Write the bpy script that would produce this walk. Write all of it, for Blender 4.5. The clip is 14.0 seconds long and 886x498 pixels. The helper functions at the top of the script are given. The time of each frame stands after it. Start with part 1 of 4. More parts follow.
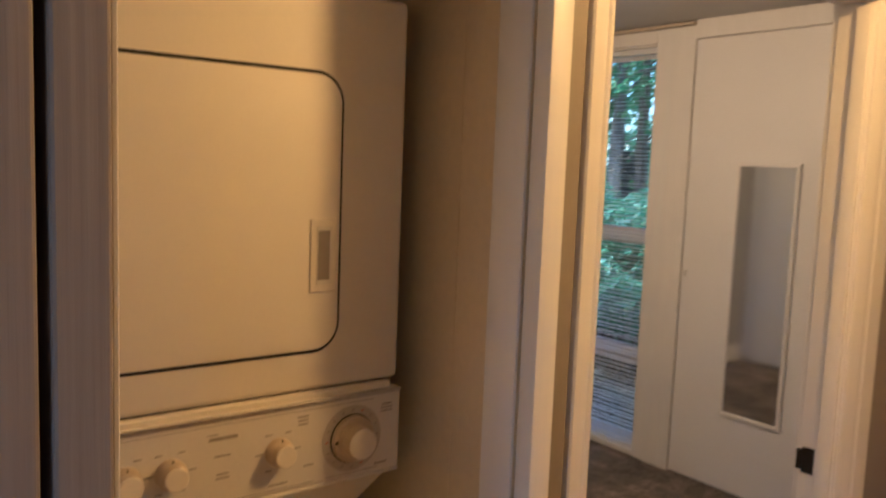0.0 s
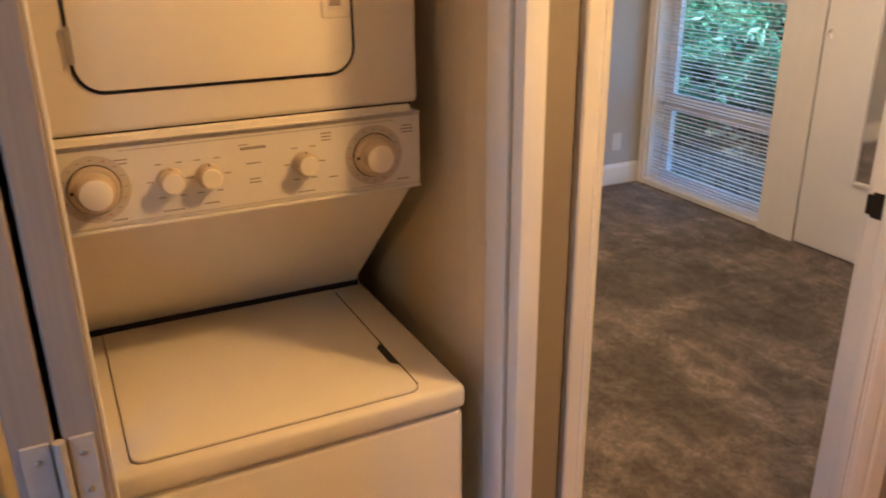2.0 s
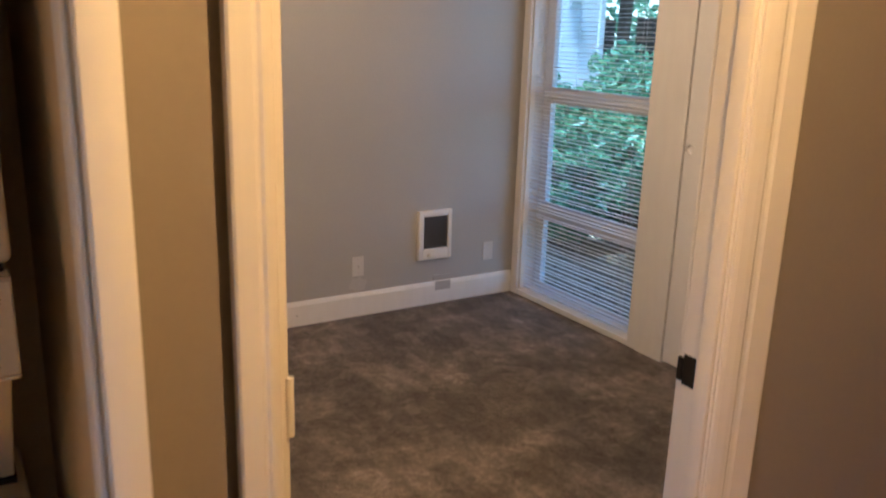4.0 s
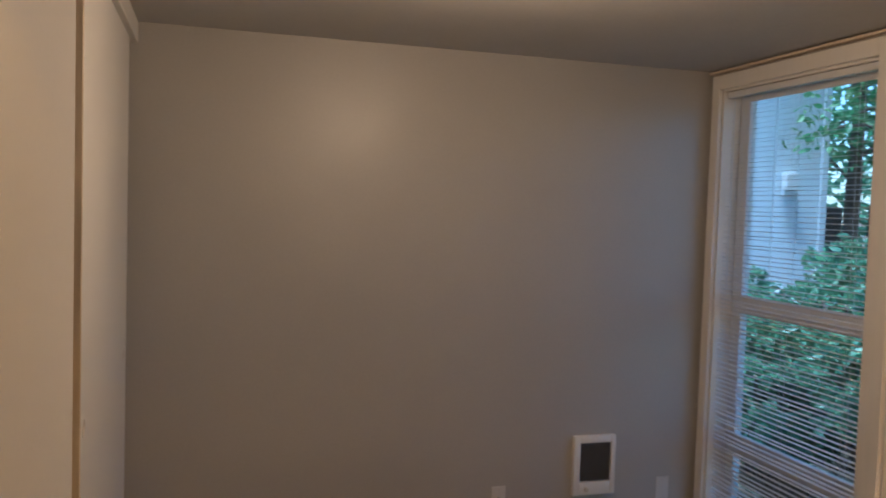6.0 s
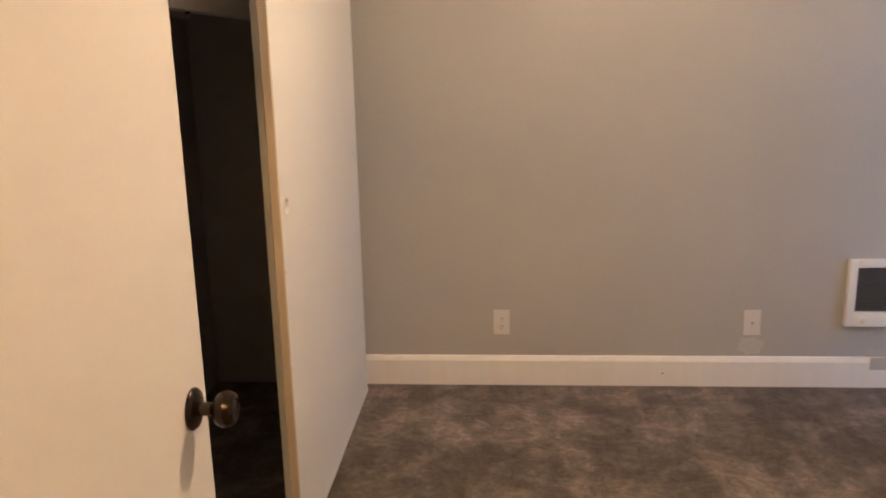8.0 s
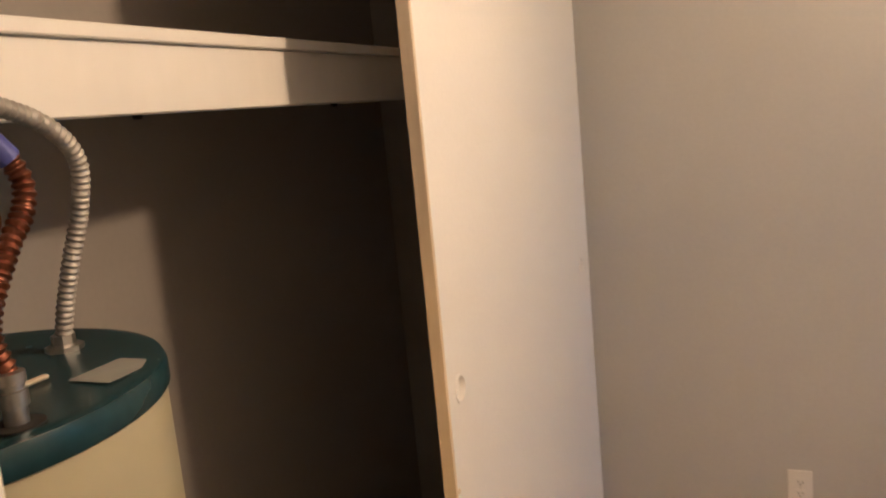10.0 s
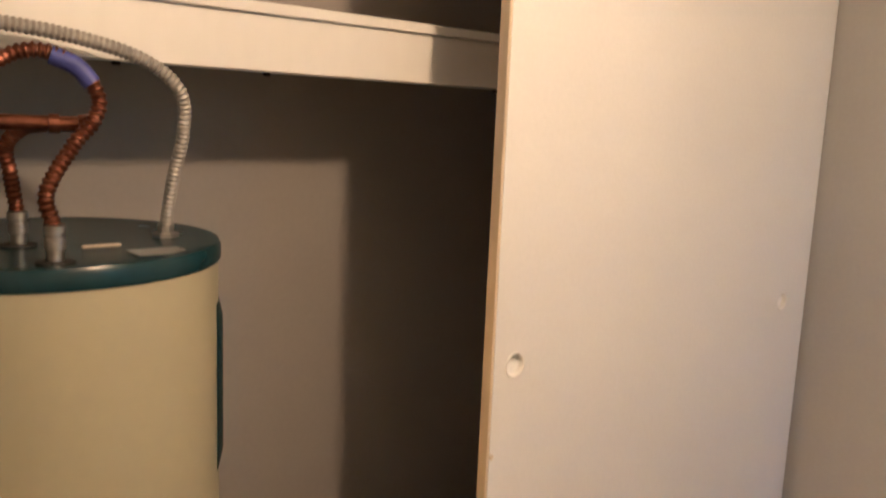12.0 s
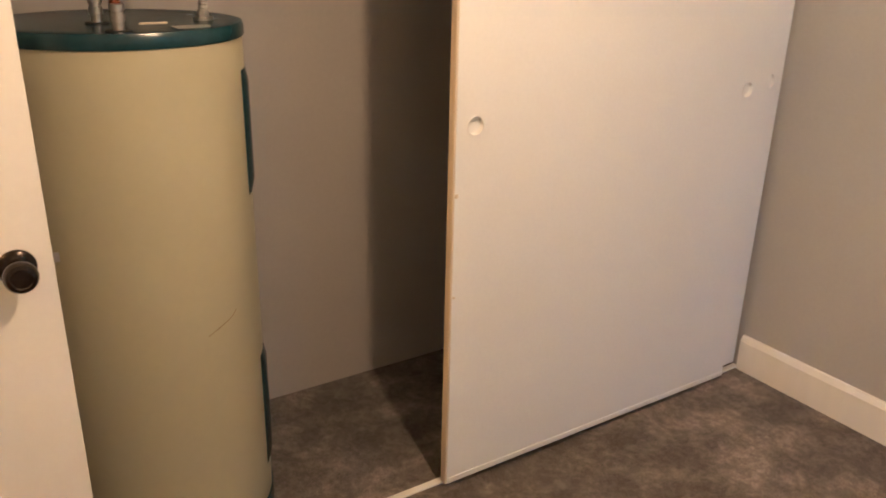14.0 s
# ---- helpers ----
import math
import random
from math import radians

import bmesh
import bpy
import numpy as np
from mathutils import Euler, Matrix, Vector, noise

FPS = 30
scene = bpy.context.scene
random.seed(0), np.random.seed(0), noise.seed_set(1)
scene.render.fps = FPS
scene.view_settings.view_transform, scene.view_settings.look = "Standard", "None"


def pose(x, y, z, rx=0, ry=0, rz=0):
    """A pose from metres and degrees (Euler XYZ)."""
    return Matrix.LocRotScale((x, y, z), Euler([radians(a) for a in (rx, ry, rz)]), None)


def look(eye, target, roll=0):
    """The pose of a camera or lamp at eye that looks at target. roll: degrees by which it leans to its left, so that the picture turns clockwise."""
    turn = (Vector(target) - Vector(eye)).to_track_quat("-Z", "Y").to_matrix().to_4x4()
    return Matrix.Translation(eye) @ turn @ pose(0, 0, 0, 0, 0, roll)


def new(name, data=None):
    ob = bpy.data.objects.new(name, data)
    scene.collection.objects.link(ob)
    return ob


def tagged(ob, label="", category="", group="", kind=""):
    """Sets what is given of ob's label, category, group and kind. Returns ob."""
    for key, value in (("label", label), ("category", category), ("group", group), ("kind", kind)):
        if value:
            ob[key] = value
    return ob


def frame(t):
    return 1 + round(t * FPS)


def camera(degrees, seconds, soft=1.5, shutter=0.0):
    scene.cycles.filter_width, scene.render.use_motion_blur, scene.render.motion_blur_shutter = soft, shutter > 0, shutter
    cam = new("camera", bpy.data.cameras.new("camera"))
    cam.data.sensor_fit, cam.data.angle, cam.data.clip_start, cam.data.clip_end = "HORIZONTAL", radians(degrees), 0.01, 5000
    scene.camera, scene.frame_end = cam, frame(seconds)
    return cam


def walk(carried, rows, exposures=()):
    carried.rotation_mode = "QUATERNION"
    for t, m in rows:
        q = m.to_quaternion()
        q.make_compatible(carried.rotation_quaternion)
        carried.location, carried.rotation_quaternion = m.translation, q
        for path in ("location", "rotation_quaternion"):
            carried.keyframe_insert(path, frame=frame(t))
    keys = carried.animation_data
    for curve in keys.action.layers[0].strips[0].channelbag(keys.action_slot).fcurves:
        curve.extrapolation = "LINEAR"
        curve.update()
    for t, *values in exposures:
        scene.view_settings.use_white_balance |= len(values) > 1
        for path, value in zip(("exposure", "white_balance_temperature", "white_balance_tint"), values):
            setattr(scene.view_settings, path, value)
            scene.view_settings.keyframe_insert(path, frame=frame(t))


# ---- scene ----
cam = camera(57.5, 14.0, soft=1.8, shutter=0.4)

PATH = [
    (0, (-0.856, -0.015, 1.669), (0.358, 1.56, 1.453), 2.2),
    (0.5, (-0.79, -0.083, 1.639), (0.185, 1.617, 1.241), 1.9),
    (1, (-0.761, -0.149, 1.618), (0.068, 1.577, 1.038), 1.8),
    (1.5, (-0.746, -0.207, 1.601), (0.018, 1.515, 0.928), 0.7),
    (2, (-0.718, -0.243, 1.596), (0.1, 1.431, 0.87), -0.6),
    (2.5, (-0.65, -0.25, 1.6), (0.382, 1.289, 0.847), -0.5),
    (2.7, (-0.612, -0.227, 1.6), (0.509, 1.249, 0.849), 0.1),
    (4.8, (0.032, 0.104, 1.669), (0.911, 1.861, 1.303), 3.1),
    (5, (0.076, 0.17, 1.702), (0.916, 1.951, 1.363), 2.9),
    (5.5, (0.195, 0.302, 1.688), (0.921, 2.157, 1.512), 2.6),
    (6, (0.355, 0.328, 1.714), (0.912, 2.246, 1.614), 1.8),
    (6.5, (0.432, 0.405, 1.604), (0.818, 2.370, 1.553), 1.5),
    (7, (0.530, 0.375, 1.476), (0.704, 2.363, 1.359), -0.5),
    (7.5, (0.608, 0.415, 1.53), (0.603, 2.382, 1.17), -0.7),
    (8, (0.625, 0.511, 1.489), (0.487, 2.449, 1.018), -1.2),
    (8.5, (0.616, 0.71, 1.487), (0.318, 2.628, 1.005), -0.4),
    (9, (0.584, 0.911, 1.506), (0.110, 2.800, 1.061), -0.8),
    (9.2, (0.555, 1.054, 1.6), (0.03, 2.927, 1.133), -1.9),
    (11.3, (0.799, 1.574, 1.566), (-0.496, 3.094, 1.454), 0.6),
    (11.5, (0.886, 1.618, 1.584), (-0.505, 3.045, 1.41), 2.5),
    (12, (1.091, 1.593, 1.553), (-0.408, 2.877, 1.233), 2.4),
    (12.5, (1.284, 1.546, 1.525), (-0.243, 2.738, 1.026), 2.7),
    (13, (1.452, 1.531, 1.517), (-0.091, 2.618, 0.855), 3.0),
    (13.5, (1.598, 1.528, 1.525), (0.032, 2.524, 0.78), 2.7),
    (14, (1.656, 1.535, 1.528), (0.102, 2.562, 0.801), 1.3),
]
EXPOSURES = [(t, stops, kelvin, 9) for t, stops, kelvin in ((0, 1.55, 4650), (1.5, 2.27, 4680), (2.7, 2.3, 4780), (5, 1.4, 4480), (5.5, 1.15, 4480), (6, 1.1, 4480), (6.5, 1.2, 4480), (7, 1.7, 4600), (7.5, 2.05, 4680), (8, 2.37, 4640), (9, 2.38, 4580), (11.5, 2.36, 4580), (12.5, 2.46, 4620), (14, 2.62, 4660))]
walk(cam, [(t, look(eye, target, roll)) for t, eye, target, roll in PATH], EXPOSURES)

# ---- exposure and light ----
world = bpy.data.worlds.new("world")
scene.world = world
world.use_nodes = True
sky = world.node_tree.nodes.new("ShaderNodeTexSky")
sky.sky_type, sky.sun_disc = "NISHITA", False
sky.sun_elevation, sky.sun_rotation = radians(71), radians(240)
world.node_tree.links.new(sky.outputs[0], world.node_tree.nodes["Background"].inputs[0])
world.node_tree.nodes["Background"].inputs[1].default_value = 0.14


def lamp(name, kind, energy, colour, m, size=0.1, size_y=None):
    data = bpy.data.lights.new(name, kind)
    data.energy, data.color = energy, colour
    if kind == "AREA":
        data.shape, data.size, data.size_y = "RECTANGLE", size, size_y or size
    elif kind == "SUN":
        data.angle = size
    else:
        data.shadow_soft_size = size
    ob = new(name, data)
    ob.matrix_world = m
    return ob


lamp("sun", "SUN", 5.0, (1, 0.98, 0.94), look((2.2, 3.9, 10), (5, 5, 0)), radians(10))
lamp("bedroom_bulb", "POINT", 15, (1.0, 0.56, 0.232), pose(1.2, 2.39, 2.25), 0.05)
lamp("hall_bulb", "POINT", 16.5, (1.0, 0.465, 0.105), pose(0.46, 0.10, 2.33), 0.06)
# Area lamp added for bluish daylight from an unseen room; no window known.
lamp("added_hall_daylight", "AREA", 0.5, (0.85, 0.95, 1.0), look((-2.66, -0.9, 1.5), (0, -0.4, 1.3)), 1.1, 1.1)


# ---- mesh helpers ----
def box(bm, x0, x1, y0, y1, z0, z1, bevel=0.0, segs=1):
    b = bmesh.new()
    bmesh.ops.create_cube(b, size=1, matrix=Matrix.LocRotScale(
        ((x0 + x1) / 2, (y0 + y1) / 2, (z0 + z1) / 2), None, (abs(x1 - x0), abs(y1 - y0), abs(z1 - z0))))
    if bevel:
        bmesh.ops.bevel(b, geom=list(b.edges), offset=bevel, segments=segs, profile=0.5, affect="EDGES")
    me = bpy.data.meshes.new("tmp")
    b.to_mesh(me)
    b.free()
    bm.from_mesh(me)
    bpy.data.meshes.remove(me)
    return bm


def boxes(*specs, bevel=0.0, segs=1):
    bm = bmesh.new()
    for s in specs:
        box(bm, *s, bevel=bevel, segs=segs)
    return bm


def lathe(profile, segs=32, m=None, base=True):
    """A body of revolution round z from (radius, height) pairs."""
    bm = bmesh.new()
    rings = []
    for r, z in profile:
        rings.append([bm.verts.new((max(r, 1e-4) * math.cos(2 * math.pi * i / segs), max(r, 1e-4) * math.sin(2 * math.pi * i / segs), z)) for i in range(segs)])
    for a, b in zip(rings, rings[1:]):
        for i in range(segs):
            bm.faces.new((a[i], a[(i + 1) % segs], b[(i + 1) % segs], b[i]))
    if base:
        bm.faces.new(rings[0][::-1])
    bm.faces.new(rings[-1])
    if m is not None:
        bmesh.ops.transform(bm, matrix=m, verts=bm.verts)
    return bm


def spline(points, step):
    pts = [Vector(p) for p in points]
    pts = [pts[0] * 2 - pts[1]] + pts + [pts[-1] * 2 - pts[-2]]
    out = []
    for i in range(1, len(pts) - 2):
        a, b, c, d = pts[i - 1:i + 3]
        n = max(2, int((c - b).length / step))
        for k in range(n):
            t = k / n
            out.append(0.5 * ((2 * b) + (c - a) * t + (2 * a - 5 * b + 4 * c - d) * t * t + (3 * b - a - 3 * c + d) * t ** 3))
    return out + [pts[-2]]


def tube(points, radius, segs=12, step=0.02, ripple=0.0, pitch=0.008):
    """A bent pipe along a smooth line; ripple: the depth of its corrugations."""
    if ripple:
        step = pitch / 4
    line = spline(points, step)
    bm = bmesh.new()
    up = Vector((0.123, 0.456, 0.88)).normalized()
    rings, run = [], 0.0
    for i, p in enumerate(line):
        d = (line[min(i + 1, len(line) - 1)] - line[max(i - 1, 0)]).normalized()
        u = d.cross(up).normalized()
        up = u.cross(d).normalized()
        if i:
            run += (p - line[i - 1]).length
        r = radius + ripple * math.sin(2 * math.pi * run / pitch)
        rings.append([bm.verts.new(p + r * (math.cos(2 * math.pi * k / segs) * u + math.sin(2 * math.pi * k / segs) * up)) for k in range(segs)])
    for a, b in zip(rings, rings[1:]):
        for k in range(segs):
            bm.faces.new((a[k], a[(k + 1) % segs], b[(k + 1) % segs], b[k]))
    bm.faces.new(rings[0][::-1])
    bm.faces.new(rings[-1])
    return bm


def prism(outline, d0, d1, axis="y", bevel=0.0, segs=1):
    """An outline of (a, b) pairs pushed from d0 to d1 along an axis."""
    bm = bmesh.new()
    at = {"y": lambda a, b, d: (a, d, b), "x": lambda a, b, d: (d, a, b), "z": lambda a, b, d: (a, b, d)}[axis]
    low = [bm.verts.new(at(a, b, d0)) for a, b in outline]
    high = [bm.verts.new(at(a, b, d1)) for a, b in outline]
    n = len(outline)
    bm.faces.new(low)
    bm.faces.new(high[::-1])
    for i in range(n):
        bm.faces.new((low[i], high[i], high[(i + 1) % n], low[(i + 1) % n]))
    bmesh.ops.recalc_face_normals(bm, faces=bm.faces)
    if bevel:
        bmesh.ops.bevel(bm, geom=list(bm.edges), offset=bevel, segments=segs, profile=0.5, affect="EDGES")
    return bm


def rounded(x0, x1, z0, z1, r, n=8, corners=(1, 1, 1, 1)):
    """The outline of a rectangle with rounded corners: lower left, lower right, upper right, upper left."""
    out = []
    for (cx, cz, a0), on, (px, pz) in zip(((x0 + r, z0 + r, 180), (x1 - r, z0 + r, 270), (x1 - r, z1 - r, 0), (x0 + r, z1 - r, 90)), corners,
                                         ((x0, z0), (x1, z0), (x1, z1), (x0, z1))):
        if on:
            out += [(cx + r * math.cos(radians(a0 + 90 * i / n)), cz + r * math.sin(radians(a0 + 90 * i / n))) for i in range(n + 1)]
        else:
            out.append((px, pz))
    return out


def part(name, bm, material, parent=None, label="", smooth=False):
    me = bpy.data.meshes.new(name)
    bm.to_mesh(me)
    bm.free()
    me.materials.append(material)
    if smooth:
        me.shade_smooth()
        me.set_sharp_from_angle(angle=radians(35))
    ob = new(name, me)
    if parent is not None:
        ob.parent = parent
        ob.matrix_parent_inverse = parent.matrix_world.inverted() if parent.parent is None else Matrix()
    if label:
        ob["label"] = label
    return ob


def thing(name, label, category, group=""):
    return tagged(new(name), label, category, group)


def structure(name, bm, material, label, category, smooth=False):
    return tagged(part(name, bm, material, smooth=smooth), label, category, kind="structure")


# ---- materials ----
def material(name, colour, rough=0.5, metal=0.0, spread=0.06, grain=40.0, bump=0.15, distance=0.001, stretch=(1, 1, 1), coat=0.0, blotch=1.5, spread2=0.05, coords="Object"):
    m = bpy.data.materials.new(name)
    m.use_nodes = True
    nt = m.node_tree
    n, l = nt.nodes, nt.links
    bsdf = n["Principled BSDF"]
    tc = n.new("ShaderNodeTexCoord")
    mp = n.new("ShaderNodeMapping")
    mp.inputs["Scale"].default_value = stretch
    l.new(tc.outputs[coords], mp.inputs[0])
    fine, wide = n.new("ShaderNodeTexNoise"), n.new("ShaderNodeTexNoise")
    fine.inputs["Scale"].default_value, fine.inputs["Detail"].default_value = grain, 6
    wide.inputs["Scale"].default_value, wide.inputs["Detail"].default_value = blotch, 4
    l.new(mp.outputs[0], fine.inputs["Vector"])
    l.new(tc.outputs[coords], wide.inputs["Vector"])
    value = None
    for tex, amount in ((fine, spread), (wide, spread2)):
        r = n.new("ShaderNodeMapRange")
        r.inputs["From Min"].default_value, r.inputs["From Max"].default_value = 0.3, 0.7
        r.inputs["To Min"].default_value, r.inputs["To Max"].default_value = 1 - amount, 1 + amount
        l.new(tex.outputs["Fac"], r.inputs["Value"])
        if value is None:
            value = r.outputs[0]
        else:
            mul = n.new("ShaderNodeMath")
            mul.operation = "MULTIPLY"
            l.new(value, mul.inputs[0])
            l.new(r.outputs[0], mul.inputs[1])
            value = mul.outputs[0]
    hsv = n.new("ShaderNodeHueSaturation")
    hsv.inputs["Color"].default_value = (*colour, 1)
    l.new(value, hsv.inputs["Value"])
    l.new(hsv.outputs[0], bsdf.inputs["Base Color"])
    rr = n.new("ShaderNodeMapRange")
    rr.inputs["To Min"].default_value, rr.inputs["To Max"].default_value = max(0.02, rough - 0.07), min(1, rough + 0.07)
    l.new(wide.outputs["Fac"], rr.inputs["Value"])
    l.new(rr.outputs[0], bsdf.inputs["Roughness"])
    bsdf.inputs["Metallic"].default_value = metal
    bsdf.inputs["Coat Weight"].default_value = coat
    if bump:
        b = n.new("ShaderNodeBump")
        b.inputs["Strength"].default_value, b.inputs["Distance"].default_value = bump, distance
        l.new(fine.outputs["Fac"], b.inputs["Height"])
        l.new(b.outputs[0], bsdf.inputs["Normal"])
    return m


def carpet_material():
    m = material("carpet", (0.158, 0.131, 0.108), 0.95, grain=260, spread=0.5, bump=0.9, distance=0.006, spread2=0.0)
    nt = m.node_tree
    n, l = nt.nodes, nt.links
    hsv = next(x for x in n if x.type == "HUE_SAT")
    tc = next(x for x in n if x.type == "TEX_COORD")
    old = hsv.inputs["Value"].links[0].from_socket
    value = old
    # brushed pile: vacuum strokes and footmarks at two sizes
    for scale, stretch, turn, lo, hi in ((3.3, (1, 1, 1), 20, 0.74, 1.22), (13, (1, 1, 1), 0, 0.84, 1.18), (45, (1, 1, 1), 0, 0.84, 1.18), (1.5, (1.2, 1.0, 1), -26, 0.82, 1.18), (2.0, (4.4, 0.8, 1), 9, 0.93, 1.15)):
        mp = n.new("ShaderNodeMapping")
        mp.inputs["Scale"].default_value, mp.inputs["Rotation"].default_value = stretch, (0, 0, radians(turn))
        tex = n.new("ShaderNodeTexNoise")
        tex.inputs["Scale"].default_value, tex.inputs["Detail"].default_value, tex.inputs["Roughness"].default_value = scale, (4 if stretch[0] == 1 else 1), 0.6
        tex.inputs["Distortion"].default_value = 0.5
        r = n.new("ShaderNodeMapRange")
        r.interpolation_type = "SMOOTHSTEP"
        r.inputs["From Min"].default_value, r.inputs["From Max"].default_value = (0.47, 0.58) if stretch[0] > 4 else (0.41, 0.61)
        r.inputs["To Min"].default_value, r.inputs["To Max"].default_value = lo, hi
        mul = n.new("ShaderNodeMath")
        mul.operation = "MULTIPLY"
        l.new(tc.outputs["Object"], mp.inputs[0])
        l.new(mp.outputs[0], tex.inputs["Vector"])
        l.new(tex.outputs["Fac"], r.inputs["Value"])
        l.new(value, mul.inputs[0])
        l.new(r.outputs[0], mul.inputs[1])
        value = mul.outputs[0]
    l.new(value, hsv.inputs["Value"])
    n["Principled BSDF"].inputs["Specular IOR Level"].default_value = 0.1
    n["Principled BSDF"].inputs["Sheen Weight"].default_value = 0.15
    return m


def leaf_material(name, colour):
    m = material(name, colour, 0.45, grain=30, spread=0.25, bump=0, spread2=0.25, blotch=3)
    n, l = m.node_tree.nodes, m.node_tree.links
    geo = n.new("ShaderNodeNewGeometry")
    hsv = next(x for x in n if x.type == "HUE_SAT")
    hue = n.new("ShaderNodeMapRange")
    hue.inputs["To Min"].default_value, hue.inputs["To Max"].default_value = 0.46, 0.54
    l.new(geo.outputs["Random Per Island"], hue.inputs["Value"])
    l.new(hue.outputs[0], hsv.inputs["Hue"])
    bsdf = n["Principled BSDF"]
    bsdf.inputs["Transmission Weight"].default_value = 0.0
    tr, mix = n.new("ShaderNodeBsdfTranslucent"), n.new("ShaderNodeMixShader")
    l.new(hsv.outputs[0], tr.inputs["Color"])
    mix.inputs[0].default_value = 0.5
    l.new(bsdf.outputs[0], mix.inputs[1])
    l.new(tr.outputs[0], mix.inputs[2])
    l.new(mix.outputs[0], n["Material Output"].inputs["Surface"])
    return m


def glass_material():
    m = bpy.data.materials.new("window_glass")
    m.use_nodes = True
    n, l = m.node_tree.nodes, m.node_tree.links
    n.remove(n["Principled BSDF"])
    tr, gl, mix, fr = (n.new("ShaderNode" + k) for k in ("BsdfTransparent", "BsdfGlossy", "MixShader", "LayerWeight"))
    gl.inputs["Roughness"].default_value = 0.02
    tr.inputs["Color"].default_value = (0.9, 0.96, 0.95, 1)
    power, gain = n.new("ShaderNodeMath"), n.new("ShaderNodeMath")
    power.operation, gain.operation = "POWER", "MULTIPLY_ADD"
    power.inputs[1].default_value, gain.inputs[1].default_value, gain.inputs[2].default_value = 5, 0.6, 0.03
    l.new(fr.outputs["Facing"], power.inputs[0])
    l.new(power.outputs[0], gain.inputs[0])
    l.new(gain.outputs[0], mix.inputs[0])
    l.new(tr.outputs[0], mix.inputs[1])
    l.new(gl.outputs[0], mix.inputs[2])
    l.new(mix.outputs[0], n["Material Output"].inputs["Surface"])
    return m


WALL = material("wall_paint_grey", (0.43, 0.42, 0.405), 0.40, grain=75, spread=0.02, bump=0.4, distance=0.0012, blotch=2, spread2=0.02)
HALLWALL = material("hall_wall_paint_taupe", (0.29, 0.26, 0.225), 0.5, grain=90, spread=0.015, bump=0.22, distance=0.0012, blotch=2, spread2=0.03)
CEIL = material("ceiling_paint", (0.52, 0.51, 0.49), 0.8, grain=60, spread=0.03, bump=0.4, distance=0.002)
TRIM = material("trim_paint_white", (0.80, 0.78, 0.74), 0.38, grain=25, spread=0.02, bump=0.12, distance=0.001, stretch=(1, 1, 0.15), spread2=0.03)
DOOR = material("door_paint_white", (0.82, 0.80, 0.77), 0.35, grain=120, spread=0.01, bump=0.15, distance=0.0006, spread2=0.02)
SLIDE = material("sliding_door_paint", (0.80, 0.79, 0.77), 0.40, grain=90, spread=0.015, bump=0.15, distance=0.0006, spread2=0.02)
RAWEDGE = material("door_edge_cream", (0.66, 0.56, 0.42), 0.5, grain=60, spread=0.08, stretch=(1, 1, 0.1))
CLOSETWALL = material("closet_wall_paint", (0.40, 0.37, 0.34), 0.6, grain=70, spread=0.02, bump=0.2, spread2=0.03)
LAUNDRYWALL = material("laundry_wall_paint", (0.68, 0.57, 0.37), 0.6, grain=70, spread=0.03, bump=0.25, spread2=0.05)
CARPET = carpet_material()
OAK = material("warm_oak_board", (0.42, 0.25, 0.12), 0.42, grain=30, spread=0.22, stretch=(0.12, 1, 1), bump=0.2, spread2=0.12)
ENAMEL = material("white_enamel", (0.80, 0.75, 0.64), 0.48, grain=200, spread=0.01, bump=0.03, spread2=0.02)
PANELPLASTIC = material("control_panel_plastic", (0.70, 0.67, 0.60), 0.4, grain=150, spread=0.02, bump=0.05, spread2=0.03)
KNOBPLASTIC = material("knob_plastic", (0.78, 0.73, 0.62), 0.35, grain=80, spread=0.02, bump=0.05)
SKIRT = material("tan_knob_plastic", (0.52, 0.43, 0.30), 0.38, grain=80, spread=0.03, bump=0.05)
DIALBAND = material("dial_scale_band", (0.50, 0.46, 0.40), 0.45, grain=150, spread=0.03, bump=0)
PRINT = material("grey_print", (0.28, 0.25, 0.22), 0.6, spread=0.05, bump=0)
REDPRINT = material("red_print", (0.5, 0.12, 0.08), 0.6, spread=0.05, bump=0)
SEAM = material("dark_gasket_and_gap_shade", (0.02, 0.018, 0.016), 0.7, spread=0.2)
BIFOLD = material("bifold_painted_wood", (0.35, 0.305, 0.275), 0.5, grain=160, spread=0.10, stretch=(1, 1, 0.02), bump=0.5, distance=0.0015, spread2=0.05)
STEEL = material("worn_steel", (0.50, 0.48, 0.45), 0.4, metal=1.0, grain=120, spread=0.1, bump=0.05)
PAINTEDHINGE = material("painted_hinge", (0.50, 0.47, 0.45), 0.45, grain=60, spread=0.06, bump=0.2)
BRONZE = material("oil_rubbed_bronze", (0.030, 0.022, 0.018), 0.22, metal=0.7, grain=60, spread=0.25, bump=0.05)
BLACKMETAL = material("black_metal", (0.015, 0.014, 0.013), 0.45, metal=0.5, spread=0.2)
HEATERWHITE = material("heater_white_enamel", (0.80, 0.79, 0.77), 0.35, grain=100, spread=0.02, bump=0.05)
GRILLE = material("heater_grille_slat", (0.16, 0.15, 0.14), 0.45, metal=0.3, spread=0.1)
HEATERDARK = material("heater_grille_shadow", (0.06, 0.055, 0.05), 0.6, spread=0.2)
PLASTICWHITE = material("outlet_plastic", (0.66, 0.64, 0.61), 0.3, grain=80, spread=0.02, bump=0.02)
TANK = material("tank_cream_enamel", (0.46, 0.42, 0.27), 0.34, grain=50, spread=0.012, bump=0.03, spread2=0.015, blotch=0.6)
TEAL = material("tank_teal_enamel", (0.014, 0.044, 0.056), 0.25, grain=40, spread=0.12, bump=0.05, spread2=0.15)
